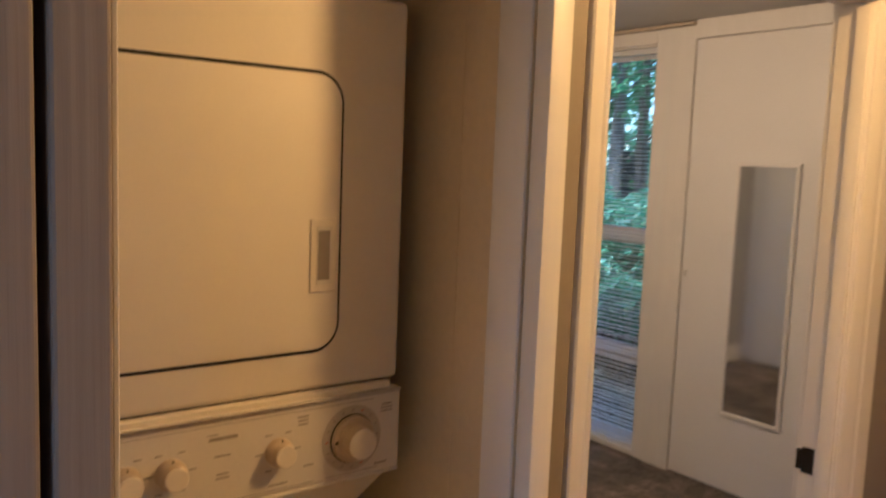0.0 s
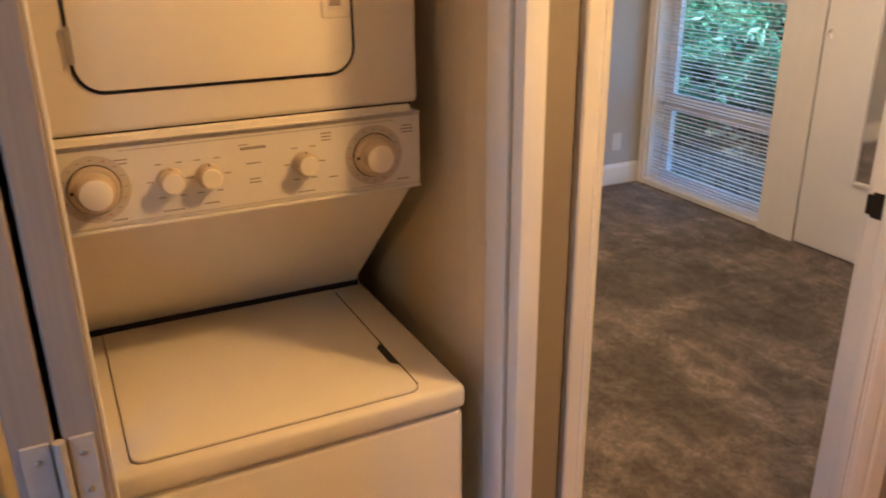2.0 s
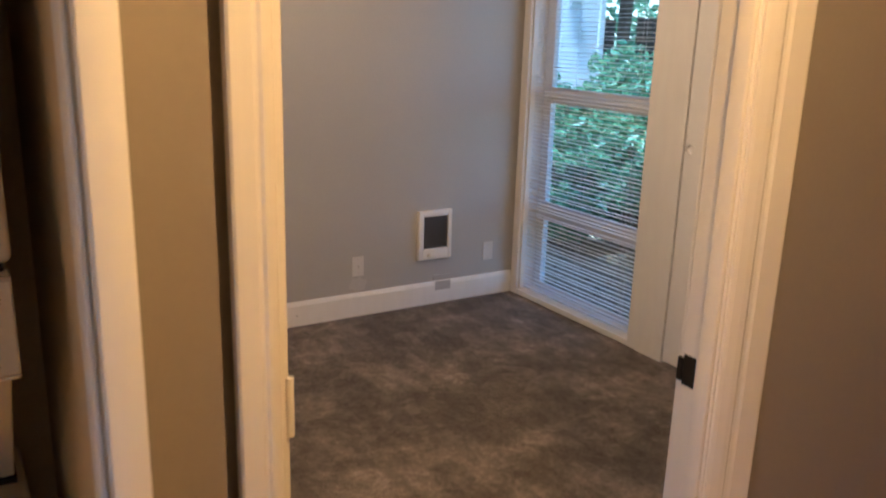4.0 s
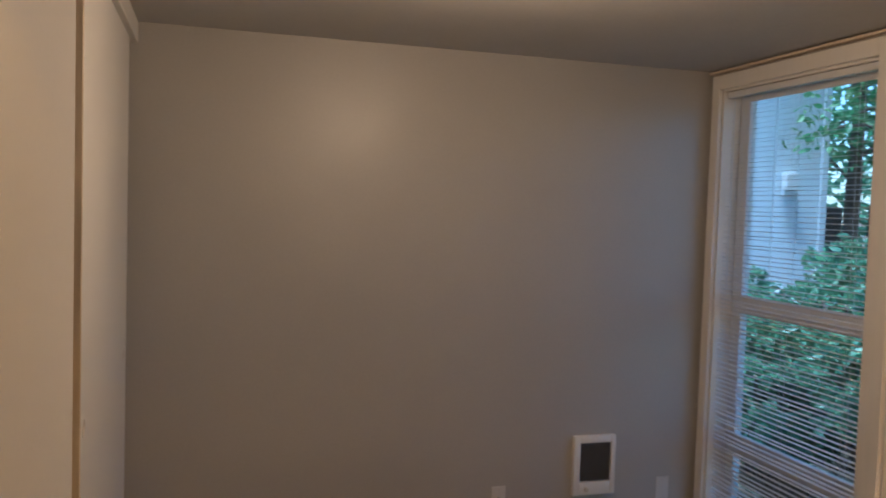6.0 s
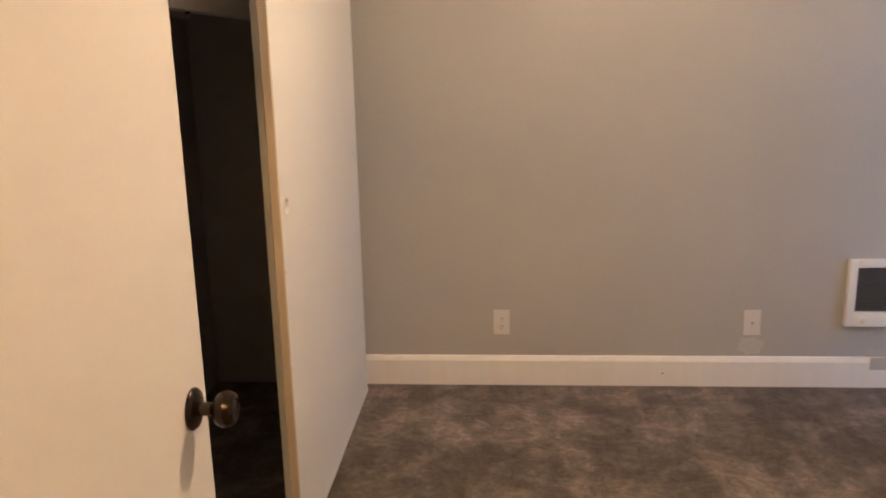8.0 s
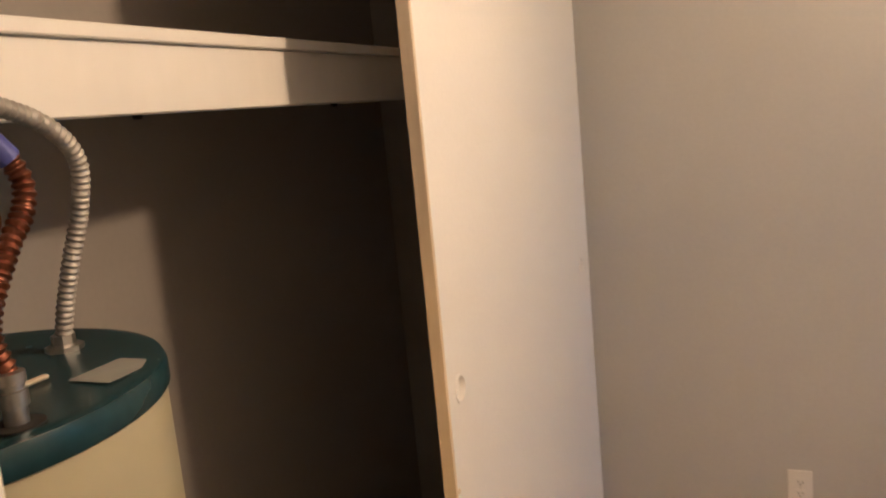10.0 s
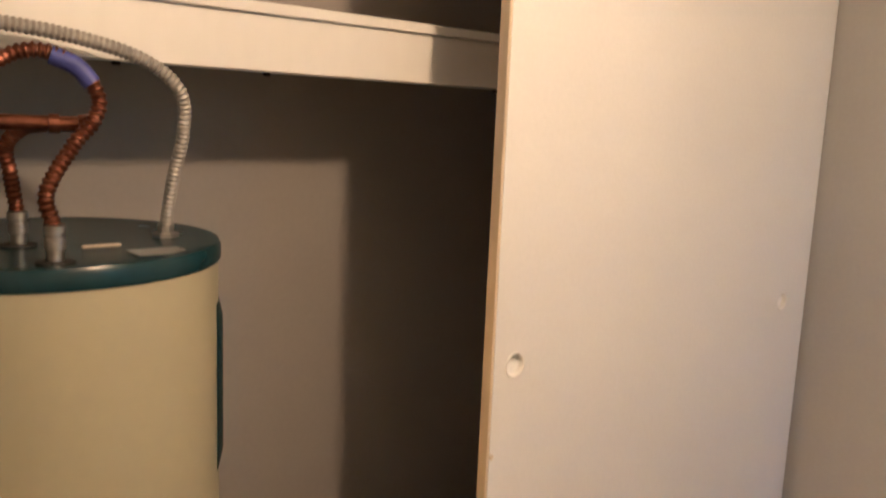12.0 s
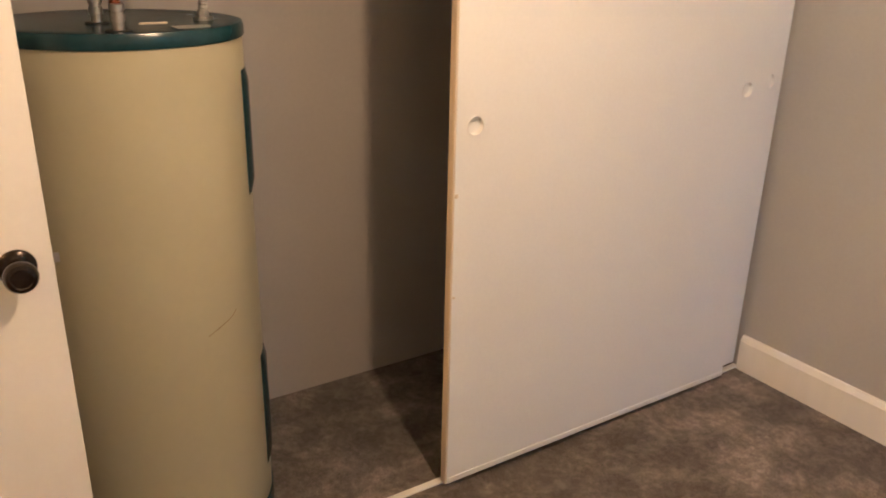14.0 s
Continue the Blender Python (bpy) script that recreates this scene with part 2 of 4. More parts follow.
COPPER = material("copper_flex_pipe", (0.28, 0.115, 0.066), 0.40, metal=1.0, grain=60, spread=0.25, bump=0.05, spread2=0.25, blotch=14)
CABLE = material("armoured_cable", (0.42, 0.40, 0.37), 0.5, metal=0.35, grain=60, spread=0.15, bump=0.05)
BLUETAPE = material("blue_tape", (0.06, 0.07, 0.30), 0.5, spread=0.25)
PAPER = material("sticker_paper", (0.30, 0.30, 0.28), 0.6, spread=0.08)
SCRATCH = material("brown_scratch", (0.28, 0.19, 0.10), 0.6, spread=0.3, grain=80)
VINYL = material("window_frame_vinyl", (0.72, 0.72, 0.72), 0.4, grain=60, spread=0.02, bump=0.05)
BLIND = material("blind_slat_white", (0.74, 0.76, 0.78), 0.45, grain=60, spread=0.02, bump=0)
GLASS = glass_material()
MIRROR = material("mirror_silver", (0.88, 0.89, 0.88), 0.03, metal=1.0, spread=0.0, bump=0, spread2=0.0)
SIDING = material("painted_siding", (0.66, 0.68, 0.68), 0.7, grain=30, spread=0.06, stretch=(1, 1, 0.1), bump=0.3, distance=0.004)
ROOFING = material("roof_shingle", (0.10, 0.09, 0.085), 0.9, grain=20, spread=0.3, bump=0.5, distance=0.01)
DARKWOOD = material("near_black_board", (0.035, 0.03, 0.025), 0.8, grain=20, spread=0.3, stretch=(1, 1, 0.1))
BARK = material("tree_bark", (0.13, 0.10, 0.075), 0.9, grain=18, spread=0.35, stretch=(1, 1, 0.25), bump=0.8, distance=0.02)
SOIL = material("garden_soil_and_chips", (0.11, 0.095, 0.065), 0.95, grain=14, spread=0.5, bump=0.8, distance=0.02, spread2=0.3, blotch=0.8)
LEAF = leaf_material("hedge_leaf", (0.13, 0.25, 0.14))
LEAF2 = leaf_material("tree_leaf", (0.15, 0.28, 0.12))

# ---- the large structure ----
H = 2.46
structure("floor", boxes((-0.72, 2.96, 0.855, 4.04, -0.08, 0)), CARPET, "grey-brown cut pile carpet with vacuum marks and footprints", "carpet")
hall_floor = structure("floor_hall", boxes((-2.6, 2.4, -1.9, 0.8545, -0.08, -0.006), (-0.86, -0.10, 0.8545, 1.52, -0.08, 0.0)), OAK, "warm orange-brown wooden hallway floor", "floor")
structure("ceiling", boxes((-0.84, 3.02, 0.92, 4.12, H, H + 0.1)), CEIL, "off-white painted bedroom ceiling", "ceiling")
structure("ceiling_hall", boxes((-2.7, 2.5, -2.0, 0.92, H, H + 0.1), (-0.97, -0.84, 0.92, 1.60, H, H + 0.1)), CEIL, "off-white painted hallway ceiling", "ceiling")
structure("wall_north", boxes((-0.82, 3.0, 4.0, 4.12, -0.05, H)), WALL, "smooth pale grey painted wall with a soft sheen", "wall")
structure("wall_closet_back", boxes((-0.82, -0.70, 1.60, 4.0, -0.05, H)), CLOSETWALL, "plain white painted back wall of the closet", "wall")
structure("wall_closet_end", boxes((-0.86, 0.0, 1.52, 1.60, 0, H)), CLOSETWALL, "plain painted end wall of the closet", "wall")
structure("wall_laundry_side", boxes((-0.10, 0.0, 0.93, 1.52, 0, H)), LAUNDRYWALL, "yellowish painted side wall of the laundry closet", "wall")
structure("wall_laundry_left", boxes((-0.96, -0.86, 0.80, 1.60, 0, H)), LAUNDRYWALL, "yellowish painted wall of the laundry closet", "wall")
structure("wall_laundry_back", boxes((-0.86, -0.10, 1.50, 1.519, 0, H)), LAUNDRYWALL, "yellowish painted back wall of the laundry closet", "wall")
DL, DR, DH = 0.122, 0.968, 2.05      # bedroom doorway
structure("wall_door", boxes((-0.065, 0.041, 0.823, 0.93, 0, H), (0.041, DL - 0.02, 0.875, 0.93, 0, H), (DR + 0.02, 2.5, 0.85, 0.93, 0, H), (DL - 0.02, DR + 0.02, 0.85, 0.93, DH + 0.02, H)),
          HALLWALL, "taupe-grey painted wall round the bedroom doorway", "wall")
structure("wall_laundry_corner", boxes((-0.10, -0.065, 0.785, 0.9295, 0, H)), LAUNDRYWALL, "yellowish painted corner between laundry and bedroom", "wall")
structure("wall_door_lining", boxes((DR + 0.02, 2.83, 0.9302, 0.9335, 0, H), (-0.06, DR + 0.02, 0.9302, 0.9335, DH + 0.021, H)), WALL, "pale grey painted bedroom side of the door wall", "wall")
structure("wall_door_end", boxes((2.5, 2.85, 0.85, 0.93, 0, H)), WALL, "grey painted wall beside the mirror closet", "wall")
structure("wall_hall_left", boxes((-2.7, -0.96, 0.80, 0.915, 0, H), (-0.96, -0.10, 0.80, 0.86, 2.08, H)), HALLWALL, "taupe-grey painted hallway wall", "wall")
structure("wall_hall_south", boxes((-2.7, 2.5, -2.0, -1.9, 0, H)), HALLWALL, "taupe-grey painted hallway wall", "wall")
# Unseen end wall; its opening is made up for the added daylight lamp.
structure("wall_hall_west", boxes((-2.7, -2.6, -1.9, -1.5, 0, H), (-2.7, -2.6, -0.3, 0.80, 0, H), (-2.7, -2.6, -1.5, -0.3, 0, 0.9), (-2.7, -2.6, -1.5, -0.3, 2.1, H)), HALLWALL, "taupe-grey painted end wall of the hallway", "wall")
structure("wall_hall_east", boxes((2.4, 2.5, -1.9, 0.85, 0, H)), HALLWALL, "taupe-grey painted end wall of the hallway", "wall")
WY0, WY1, WZ0, WZ1 = 2.90, 3.915, 0.035, 2.36   # window opening
structure("wall_window", boxes((2.852, 3.0, WY1, 4.0, 0, H), (2.852, 3.0, WY0, WY1, WZ1, H), (2.852, 3.0, WY0, WY1, -0.05, WZ0), (2.852, 3.0, 0.80, WY0, 0, H)),
          WALL, "pale grey painted outer wall round the tall window", "wall")


def molding(name, label, *specs, bevel=0.003):
    ob = structure(name, boxes(*specs, bevel=bevel, segs=2), TRIM, label, "trim", smooth=True)
    return ob


def baseboard(name, x0, x1, y, side):
    """A board along x whose face looks towards side (-1: to -y)."""
    d = 0.016 * side
    prof = [(y, 0), (y + d, 0), (y + d, 0.118), (y + d * 0.75, 0.128), (y + d * 0.45, 0.138), (y, 0.141)]
    return structure(name, prism(prof, x0, x1, "x"), TRIM, "white painted tall wooden baseboard along the wall", "baseboard")


baseboard("baseboard_north", 0.004, 2.838, 4.0, -1)
baseboard("baseboard_hall", 1.094, 2.384, 0.85, -1)
baseboard("baseboard_door_wall", 1.045, 2.82, 0.9335, 1)
baseboard("baseboard_hall_left", -2.6, -0.97, 0.80, -1)

structure("baseboard_hall_east", prism([(2.4, 0), (2.384, 0), (2.384, 0.118), (2.388, 0.128), (2.393, 0.138), (2.4, 0.141)], -1.9, 0.85, "y"), TRIM, "white painted tall wooden baseboard along the wall", "baseboard")

# doorway: jambs, stops and casings
molding("door_jamb_left", "white painted door jamb with a stop", (DL - 0.02, DL, 0.848, 0.918, 0, DH))
molding("door_jamb_right", "white painted door jamb with a stop", (DR, DR + 0.02, 0.848, 0.932, 0, DH), (DR - 0.012, DR, 0.852, 0.885, 0, DH - 0.01))
molding("door_head", "white painted door head", (DL - 0.02, DR + 0.02, 0.848, 0.932, DH, DH + 0.02))
for name, x0, x1, s in (("door_casing_left", 0.062, DL - 0.002, 1), ("door_casing_right", DR + 0.005, 1.092, -1)):
    w = x1 - x0
    a, b = (x0, x1) if s > 0 else (x1, x0)
    prof = [(a, 0.8495), (a, 0.832), (a + s * w * 0.06, 0.829), (a + s * w * 0.50, 0.830), (a + s * w * 0.56, 0.833), (a + s * w * 0.62, 0.834), (a + s * w * 0.70, 0.831), (a + s * w * 0.80, 0.833), (a + s * w * 0.94, 0.838), (b, 0.842), (b, 0.8495)]
    structure(name, prism(prof, 0, DH + 0.07, "z", bevel=0), TRIM, "white painted moulded door casing", "trim")
molding("door_casing_head", "white painted moulded door casing head", (DL - 0.003, DR + 0.005, 0.832, 0.8495, DH + 0.008, DH + 0.07))
molding("door_casing_inside", "white painted door casing on the bedroom side", (DR + 0.006, DR + 0.07, 0.9305, 0.946, 0, DH + 0.07), (0.0, DR + 0.006, 0.9305, 0.946, DH + 0.008, DH + 0.07), (0.03, DL - 0.022, 0.9305, 0.942, 0, DH + 0.008))
molding("laundry_casing_right", "white painted casing of the laundry closet", (-0.099, -0.060, 0.752, 0.784, 0, 2.14))
molding("laundry_jamb_right", "white painted jamb of the laundry closet", (-0.107, -0.1005, 0.7845, 0.85, 0, 2.08))
molding("laundry_casing_left", "white painted casing of the laundry closet", (-0.93, -0.865, 0.765, 0.7995, 0, 2.14))
molding("laundry_casing_head", "white painted casing of the laundry closet", (-0.865, -0.118, 0.765, 0.7995, 2.08, 2.14))

# ---- window ----
window = tagged(new("window_1"), "tall floor-to-ceiling window with white wooden trim and three panes", "window", kind="structure")
for name, spec in (("casing", (2.832, 2.8515, 2.838, WY0, 0.0, 2.43)), ("casing", (2.832, 2.8515, WY1, 3.978, 0.0, 2.43)), ("casing", (2.832, 2.8515, WY0, WY1, WZ1, 2.43)),
                   ("window_sill", (2.828, 3.0, WY0, WY1, WZ0 - 0.03, WZ0 + 0.004))):
    part(name, boxes(spec, bevel=0.003, segs=2), TRIM, window)
for spec in ((2.853, 3.0, WY0 - 0.002, WY0 + 0.012, WZ0 + 0.004, WZ1), (2.853, 3.0, WY1 - 0.012, WY1 + 0.002, WZ0 + 0.004, WZ1), (2.853, 3.0, WY0 + 0.012, WY1 - 0.012, WZ1 - 0.012, WZ1 + 0.002)):
    part("window_reveal", boxes(spec), TRIM, window)
FX0, FX1 = 2.955, 2.998
sashes = [(WY0 + 0.012, WY0 + 0.05, WZ0 + 0.004, WZ1 - 0.012), (WY1 - 0.085, WY1 - 0.012, WZ0 + 0.004, WZ1 - 0.012),
          (WY0 + 0.05, WY1 - 0.085, WZ0 + 0.004, WZ0 + 0.045), (WY0 + 0.05, WY1 - 0.085, WZ1 - 0.055, WZ1 - 0.012),
          (WY0 + 0.05, WY1 - 0.085, 1.240, 1.315), (WY0 + 0.05, WY1 - 0.085, 0.515, 0.605)]
for a, b, c, d in sashes:
    part("window_frame", boxes((FX0, FX1, a, b, c, d), bevel=0.004, segs=2), VINYL, window)
for c, d in ((WZ0 + 0.045, 0.515), (0.605, 1.240), (1.315, WZ1 - 0.055)):
    pane = part("pane", boxes((2.972, 2.976, WY0 + 0.048, WY1 - 0.083, c - 0.004, d + 0.004)), GLASS, window)
    pane.visible_shadow = False
    part("glazing_bead", boxes((FX0 - 0.004, FX0 + 0.002, WY0 + 0.05, WY1 - 0.085, c, c + 0.01), (FX0 - 0.004, FX0 + 0.002, WY0 + 0.05, WY1 - 0.085, d - 0.01, d)), VINYL, window)

# wooden rail under the ceiling, above the window and the mirror closet
tagged(part("curtain_rail", boxes((2.815, 2.8515, 2.66, 3.985, 2.440, 2.452), bevel=0.002), RAWEDGE), "narrow wooden rail along the ceiling above the window", "rail", kind="structure")

blind = thing("venetian_blind", "white aluminium mini blind lowered with its slats open", "blind")
part("headrail", boxes((2.868, 2.898, WY0 + 0.02, WY1 - 0.02, WZ1 - 0.045, WZ1 - 0.014), bevel=0.003), BLIND, blind)
part("bottom_rail", boxes((2.870, 2.894, WY0 + 0.022, WY1 - 0.022, WZ0 + 0.016, WZ0 + 0.028), bevel=0.003), BLIND, blind)
slat_bm = bmesh.new()
rows_ = []
for k in range(5):
    u = k / 4 - 0.5
    rows_.append([slat_bm.verts.new((0.015 * u, e, 0.0012 * (1 - 4 * u * u) + 0.003 * u)) for e in (WY0 + 0.022, WY1 - 0.022)])
for a, b in zip(rows_, rows_[1:]):
    slat_bm.faces.new((a[0], b[0], b[1], a[1]))
slat_me = bpy.data.meshes.new("slat")
slat_bm.to_mesh(slat_me)
slat_bm.free()
slat_me.materials.append(BLIND)
slat_me.shade_smooth()
z = WZ0 + 0.045
while z < WZ1 - 0.05:
    slat = new("slat", slat_me)
    slat.parent = blind
    slat.location = (2.882, 0, z)
    slat.rotation_euler = (radians(random.uniform(-0.08, 0.08)), radians(random.uniform(-2, 2)), 0)
    z += 0.0235
for y in (WY0 + 0.12, (WY0 + WY1) / 2, WY1 - 0.12):
    for x in (2.8685, 2.8955):
        part("ladder_cord", boxes((x - 0.0006, x + 0.0006, y - 0.0006, y + 0.0006, WZ0 + 0.02, WZ1 - 0.03)), BLIND, blind)
part("tilt_wand", tube([(2.862, WY1 - 0.09, WZ1 - 0.05), (2.861, WY1 - 0.092, 1.9), (2.861, WY1 - 0.092, 1.35)], 0.004, 8, 0.1), BLIND, blind)

# ---- mirror closet beside the window ----
tagged(part("closet_post", boxes((2.826, 2.8515, 2.646, 2.836, 0, 2.43), bevel=0.002), TRIM), "pale painted flat post between window and closet panel", "post", kind="structure")
tagged(part("closet_fascia", boxes((2.812, 2.8515, 0.935, 2.640, 2.36, 2.458), bevel=0.003), TRIM), "white painted fascia board over the closet panels", "fascia", kind="structure")


def finger_pull(parent, x, y, z, side):
    """A round recessed cup in a door whose face looks to +x (side 1) or -x (side -1)."""
    m = Matrix.Translation((x, y, z)) @ Matrix.Rotation(radians(90 * side), 4, "Y")
    prof = [(0.0275, -0.001), (0.0275, 0.0015), (0.025, 0.002), (0.0225, 0.001), (0.0215, -0.011), (0.018, -0.0128), (0.0, -0.0128)]
    return part("finger_pull", lathe(prof, 28, m, base=False), SLIDE, parent, "round recessed cup pull", smooth=True)


def sliding_panel(name, label, x0, x1, y0, y1, z0, z1, pulls, side):
    """A flat door in the plane of x with round holes cut for its pulls."""
    face = x1 if side > 0 else x0
    door = tagged(new(name), label, "sliding door", "sliding closet doors")
    holes = sorted(pulls)
    bm = bmesh.new()
    r = 0.023
    # the face is built as bands round the cups so that they sink in
    ys = [y0] + [v for h in holes for v in (h[0] - r * 1.5, h[0] + r * 1.5)] + [y1]
    back = x0 if side > 0 else x1
    inner = face - side * 0.0135
    box(bm, min(back, inner), max(back, inner), y0, y1, z0, z1)
    skin = (min(inner, face), max(inner, face))
    for i in range(0, len(ys) - 1):
        if i % 2 == 0:
            box(bm, *skin, ys[i], ys[i + 1], z0, z1)
        else:
            hy, hz = holes[i // 2]
            box(bm, *skin, ys[i], ys[i + 1], z0, hz - r * 1.5)
            box(bm, *skin, ys[i], ys[i + 1], hz + r * 1.5, z1)
            n = 32
            for k in range(n):
                pts = []
                for kk, rad in ((k, 1), (k + 1, 1), (k + 1, 0), (k, 0)):
                    a = 2 * math.pi * kk / n
                    c, s_ = math.cos(a), math.sin(a)
                    d = r if not rad else r * 1.5 / max(abs(c), abs(s_))
                    pts.append((hy + d * c, hz + d * s_))
                f0 = [bm.verts.new((face, a, b)) for a, b in pts]
                bm.faces.new(f0 if side > 0 else f0[::-1])
    part("door_panel", bm, SLIDE, door)
    for hy, hz in holes:
        finger_pull(door, face, hy, hz, side)
    return door


mirror_door = sliding_panel("sliding_door", "white painted flat sliding closet door with a mirror on it", 2.835, 2.8505, 1.42, 2.640, 0.012, 2.358, [(2.605, 1.115)], -1)
other_door = sliding_panel("sliding_door", "white painted flat sliding closet door beside the mirror", 2.835, 2.8505, 0.95, 1.416, 0.012, 2.358, [], -1)
mirror = thing("wall_mirror", "narrow mirror in a thin white frame hung on the closet door", "mirror")
MY0, MY1, MZ0, MZ1 = 2.005, 2.345, 0.41, 1.72
part("glass", boxes((2.824, 2.8345, MY0 + 0.018, MY1 - 0.018, MZ0 + 0.018, MZ1 - 0.018)), MIRROR, mirror, "silvered mirror glass")
for a, b, c, d in ((MY0, MY0 + 0.02, MZ0, MZ1), (MY1 - 0.02, MY1, MZ0, MZ1), (MY0 + 0.02, MY1 - 0.02, MZ0, MZ0 + 0.02), (MY0 + 0.02, MY1 - 0.02, MZ1 - 0.02, MZ1)):
    part("frame", boxes((2.815, 2.8345, a, b, c, d), bevel=0.004, segs=2), DOOR, mirror)

# ---- bedroom closet ----
tagged(part("closet_header", boxes((-0.10, 0.055, 1.60, 3.998, 2.372, 2.459), bevel=0.003), TRIM), "white painted header over the closet doors", "trim", kind="structure")
tagged(part("closet_jamb", boxes((-0.10, 0.0, 1.601, 1.64, 0, 2.371), bevel=0.003), TRIM), "white painted closet jamb", "trim", kind="structure")
front = sliding_panel("sliding_door", "white flat sliding closet door with two round finger pulls and cream edge", 0.008, 0.033, 2.640, 3.862, 0.020, 2.368, [(2.698, 1.082), (3.752, 1.088)], 1)
part("door_edge", boxes((0.0075, 0.0335, 2.633, 2.6398, 0.020, 2.368), bevel=0.002), RAWEDGE, front, "bare cream-coloured door edge")
part("bottom_rail", boxes((0.0335, 0.0365, 2.642, 3.860, 0.022, 0.040), bevel=0.001), SLIDE, front)
for y, z, r in ((2.642, 0.905, 0.006), (2.6425, 0.62, 0.004)):
    part("chipped_paint", lathe([(r, -0.0008), (r * 0.7, 0.0006), (0, 0.0008)], 9, Matrix.Translation((0.034, y + 0.003, z)) @ Matrix.Rotation(radians(90), 4, "Y")), RAWEDGE, front, "small chip in the paint")
rear = sliding_panel("sliding_door", "white flat sliding closet door standing behind the front one", -0.050, -0.012, 2.765, 3.985, 0.020, 2.368, [(3.925, 1.095)], 1)
part("bottom_guide", boxes((-0.020, 0.004, 1.64, 3.998, 0.0005, 0.008), bevel=0.002), TRIM, tagged(new("closet_track"), "white floor track of the sliding closet doors", "door track", kind="structure"))

shelf = thing("closet_shelf", "white painted closet shelf with a deep front board", "shelf")
part("shelf_board", boxes((-0.6995, -0.238, 1.601, 3.999, 1.722, 1.742), bevel=0.002), TRIM, shelf)
part("fascia", boxes((-0.300, -0.250, 1.601, 3.999, 1.622, 1.7215), bevel=0.002), TRIM, shelf)
part("cleat", boxes((-0.6995, -0.68, 1.601, 3.999, 1.65, 1.7215), bevel=0.002), TRIM, shelf)
for y in (2.05, 2.32, 2.9):
    part("shelf_screw", lathe([(0.008, 0), (0.006, -0.006), (0, -0.007)], 10, Matrix.Translation((-0.275, y, 1.6215))), BLACKMETAL, shelf)

# ---- water heater ----
TX, TY, TR = -0.325, 1.945, 0.275
heater = thing("water_heater", "tall cream electric water heater with teal top and copper pipes", "water heater")
at = Matrix.Translation((TX, TY, 0))
part("tank", lathe([(TR - 0.02, 0.0), (TR - 0.004, 0.012), (TR, 0.03), (TR, 1.302)], 96, at), TANK, heater, smooth=True)
part("base_ring", lathe([(TR + 0.004, 0.0), (TR + 0.004, 0.045), (TR - 0.01, 0.046)], 96, at), TEAL, heater, "teal steel base ring", smooth=True)
part("top_cap", lathe([(TR + 0.003, 1.299), (TR + 0.005, 1.302), (TR + 0.005, 1.322), (TR + 0.001, 1.331), (TR - 0.012, 1.333), (TR - 0.03, 1.329), (0.0, 1.331)], 96, at), TEAL, heater, "dark teal steel top with a rolled rim", smooth=True)


def bent_panel(name, a0, a1, z0, z1, depth, mat, label):
    n = 10
    outline = [(TR + 0.001, a0)] + [(TR + depth * min(1, 4 * min(k / n, 1 - k / n)) + 0.002, a0 + (a1 - a0) * k / n) for k in range(n + 1)] + [(TR + 0.001, a1)]
    bm = bmesh.new()
    rings = []
    for zz, f in ((z0, 0.15), (z0 + 0.03, 1), (z1 - 0.03, 1), (z1, 0.15)):
        rings.append([bm.verts.new((TX + (TR + (r - TR) * f) * math.cos(radians(a)), TY + (TR + (r - TR) * f) * math.sin(radians(a)), zz)) for r, a in outline])
    for a, b in zip(rings, rings[1:]):
        for i in range(len(a) - 1):
            bm.faces.new((a[i], a[i + 1], b[i + 1], b[i]))
    bm.faces.new(rings[0][::-1])
    bm.faces.new(rings[-1])
    return part(name, bm, mat, heater, label, smooth=True)


bent_panel("access_panel", 56, 79, 0.925, 1.225, 0.006, TEAL, "teal upper access cover")
bent_panel("access_panel", 56, 79, 0.14, 0.48, 0.006, TEAL, "teal lower access cover")
scuff = [(14, 0.632), (19, 0.640), (24, 0.648), (29, 0.656), (33, 0.670)]
part("scratch", tube([(TX + TR * math.cos(radians(a)), TY + TR * math.sin(radians(a)), z) for a, z in scuff], 0.0011, 6, 0.01), SCRATCH, heater, "brown scratch in the enamel")
P1, P2, P3 = (-0.270, 1.895), (-0.100, 1.903), (-0.280, 2.130)
for x, y in (P1, P2):
    part("nipple", lathe([(0.0115, 1.325), (0.0115, 1.350), (0.0145, 1.351), (0.0145, 1.366), (0.0125, 1.367), (0.0125, 1.372), (0.0150, 1.373), (0.0150, 1.384), (0.011, 1.386)], 20, Matrix.Translation((x, y, 0))), STEEL, heater, "threaded steel nipple", smooth=True)
    part("gasket", lathe([(0.026, 1.3305), (0.026, 1.333), (0.013, 1.334)], 20, Matrix.Translation((x, y, 0))), SEAM, heater, smooth=True)
part("copper_pipe", tube([(*P2, 1.380), (-0.104, 1.896, 1.430), (-0.11, 1.935, 1.495), (-0.115, 1.965, 1.530), (-0.12, 1.972, 1.565), (-0.13, 1.945, 1.606), (-0.14, 1.895, 1.622), (-0.15, 1.845, 1.600), (-0.17, 1.79, 1.54), (-0.20, 1.72, 1.50), (-0.26, 1.605, 1.47)], 0.0105, 14, ripple=0.0016, pitch=0.009), COPPER, heater, "corrugated flexible copper pipe", smooth=True)
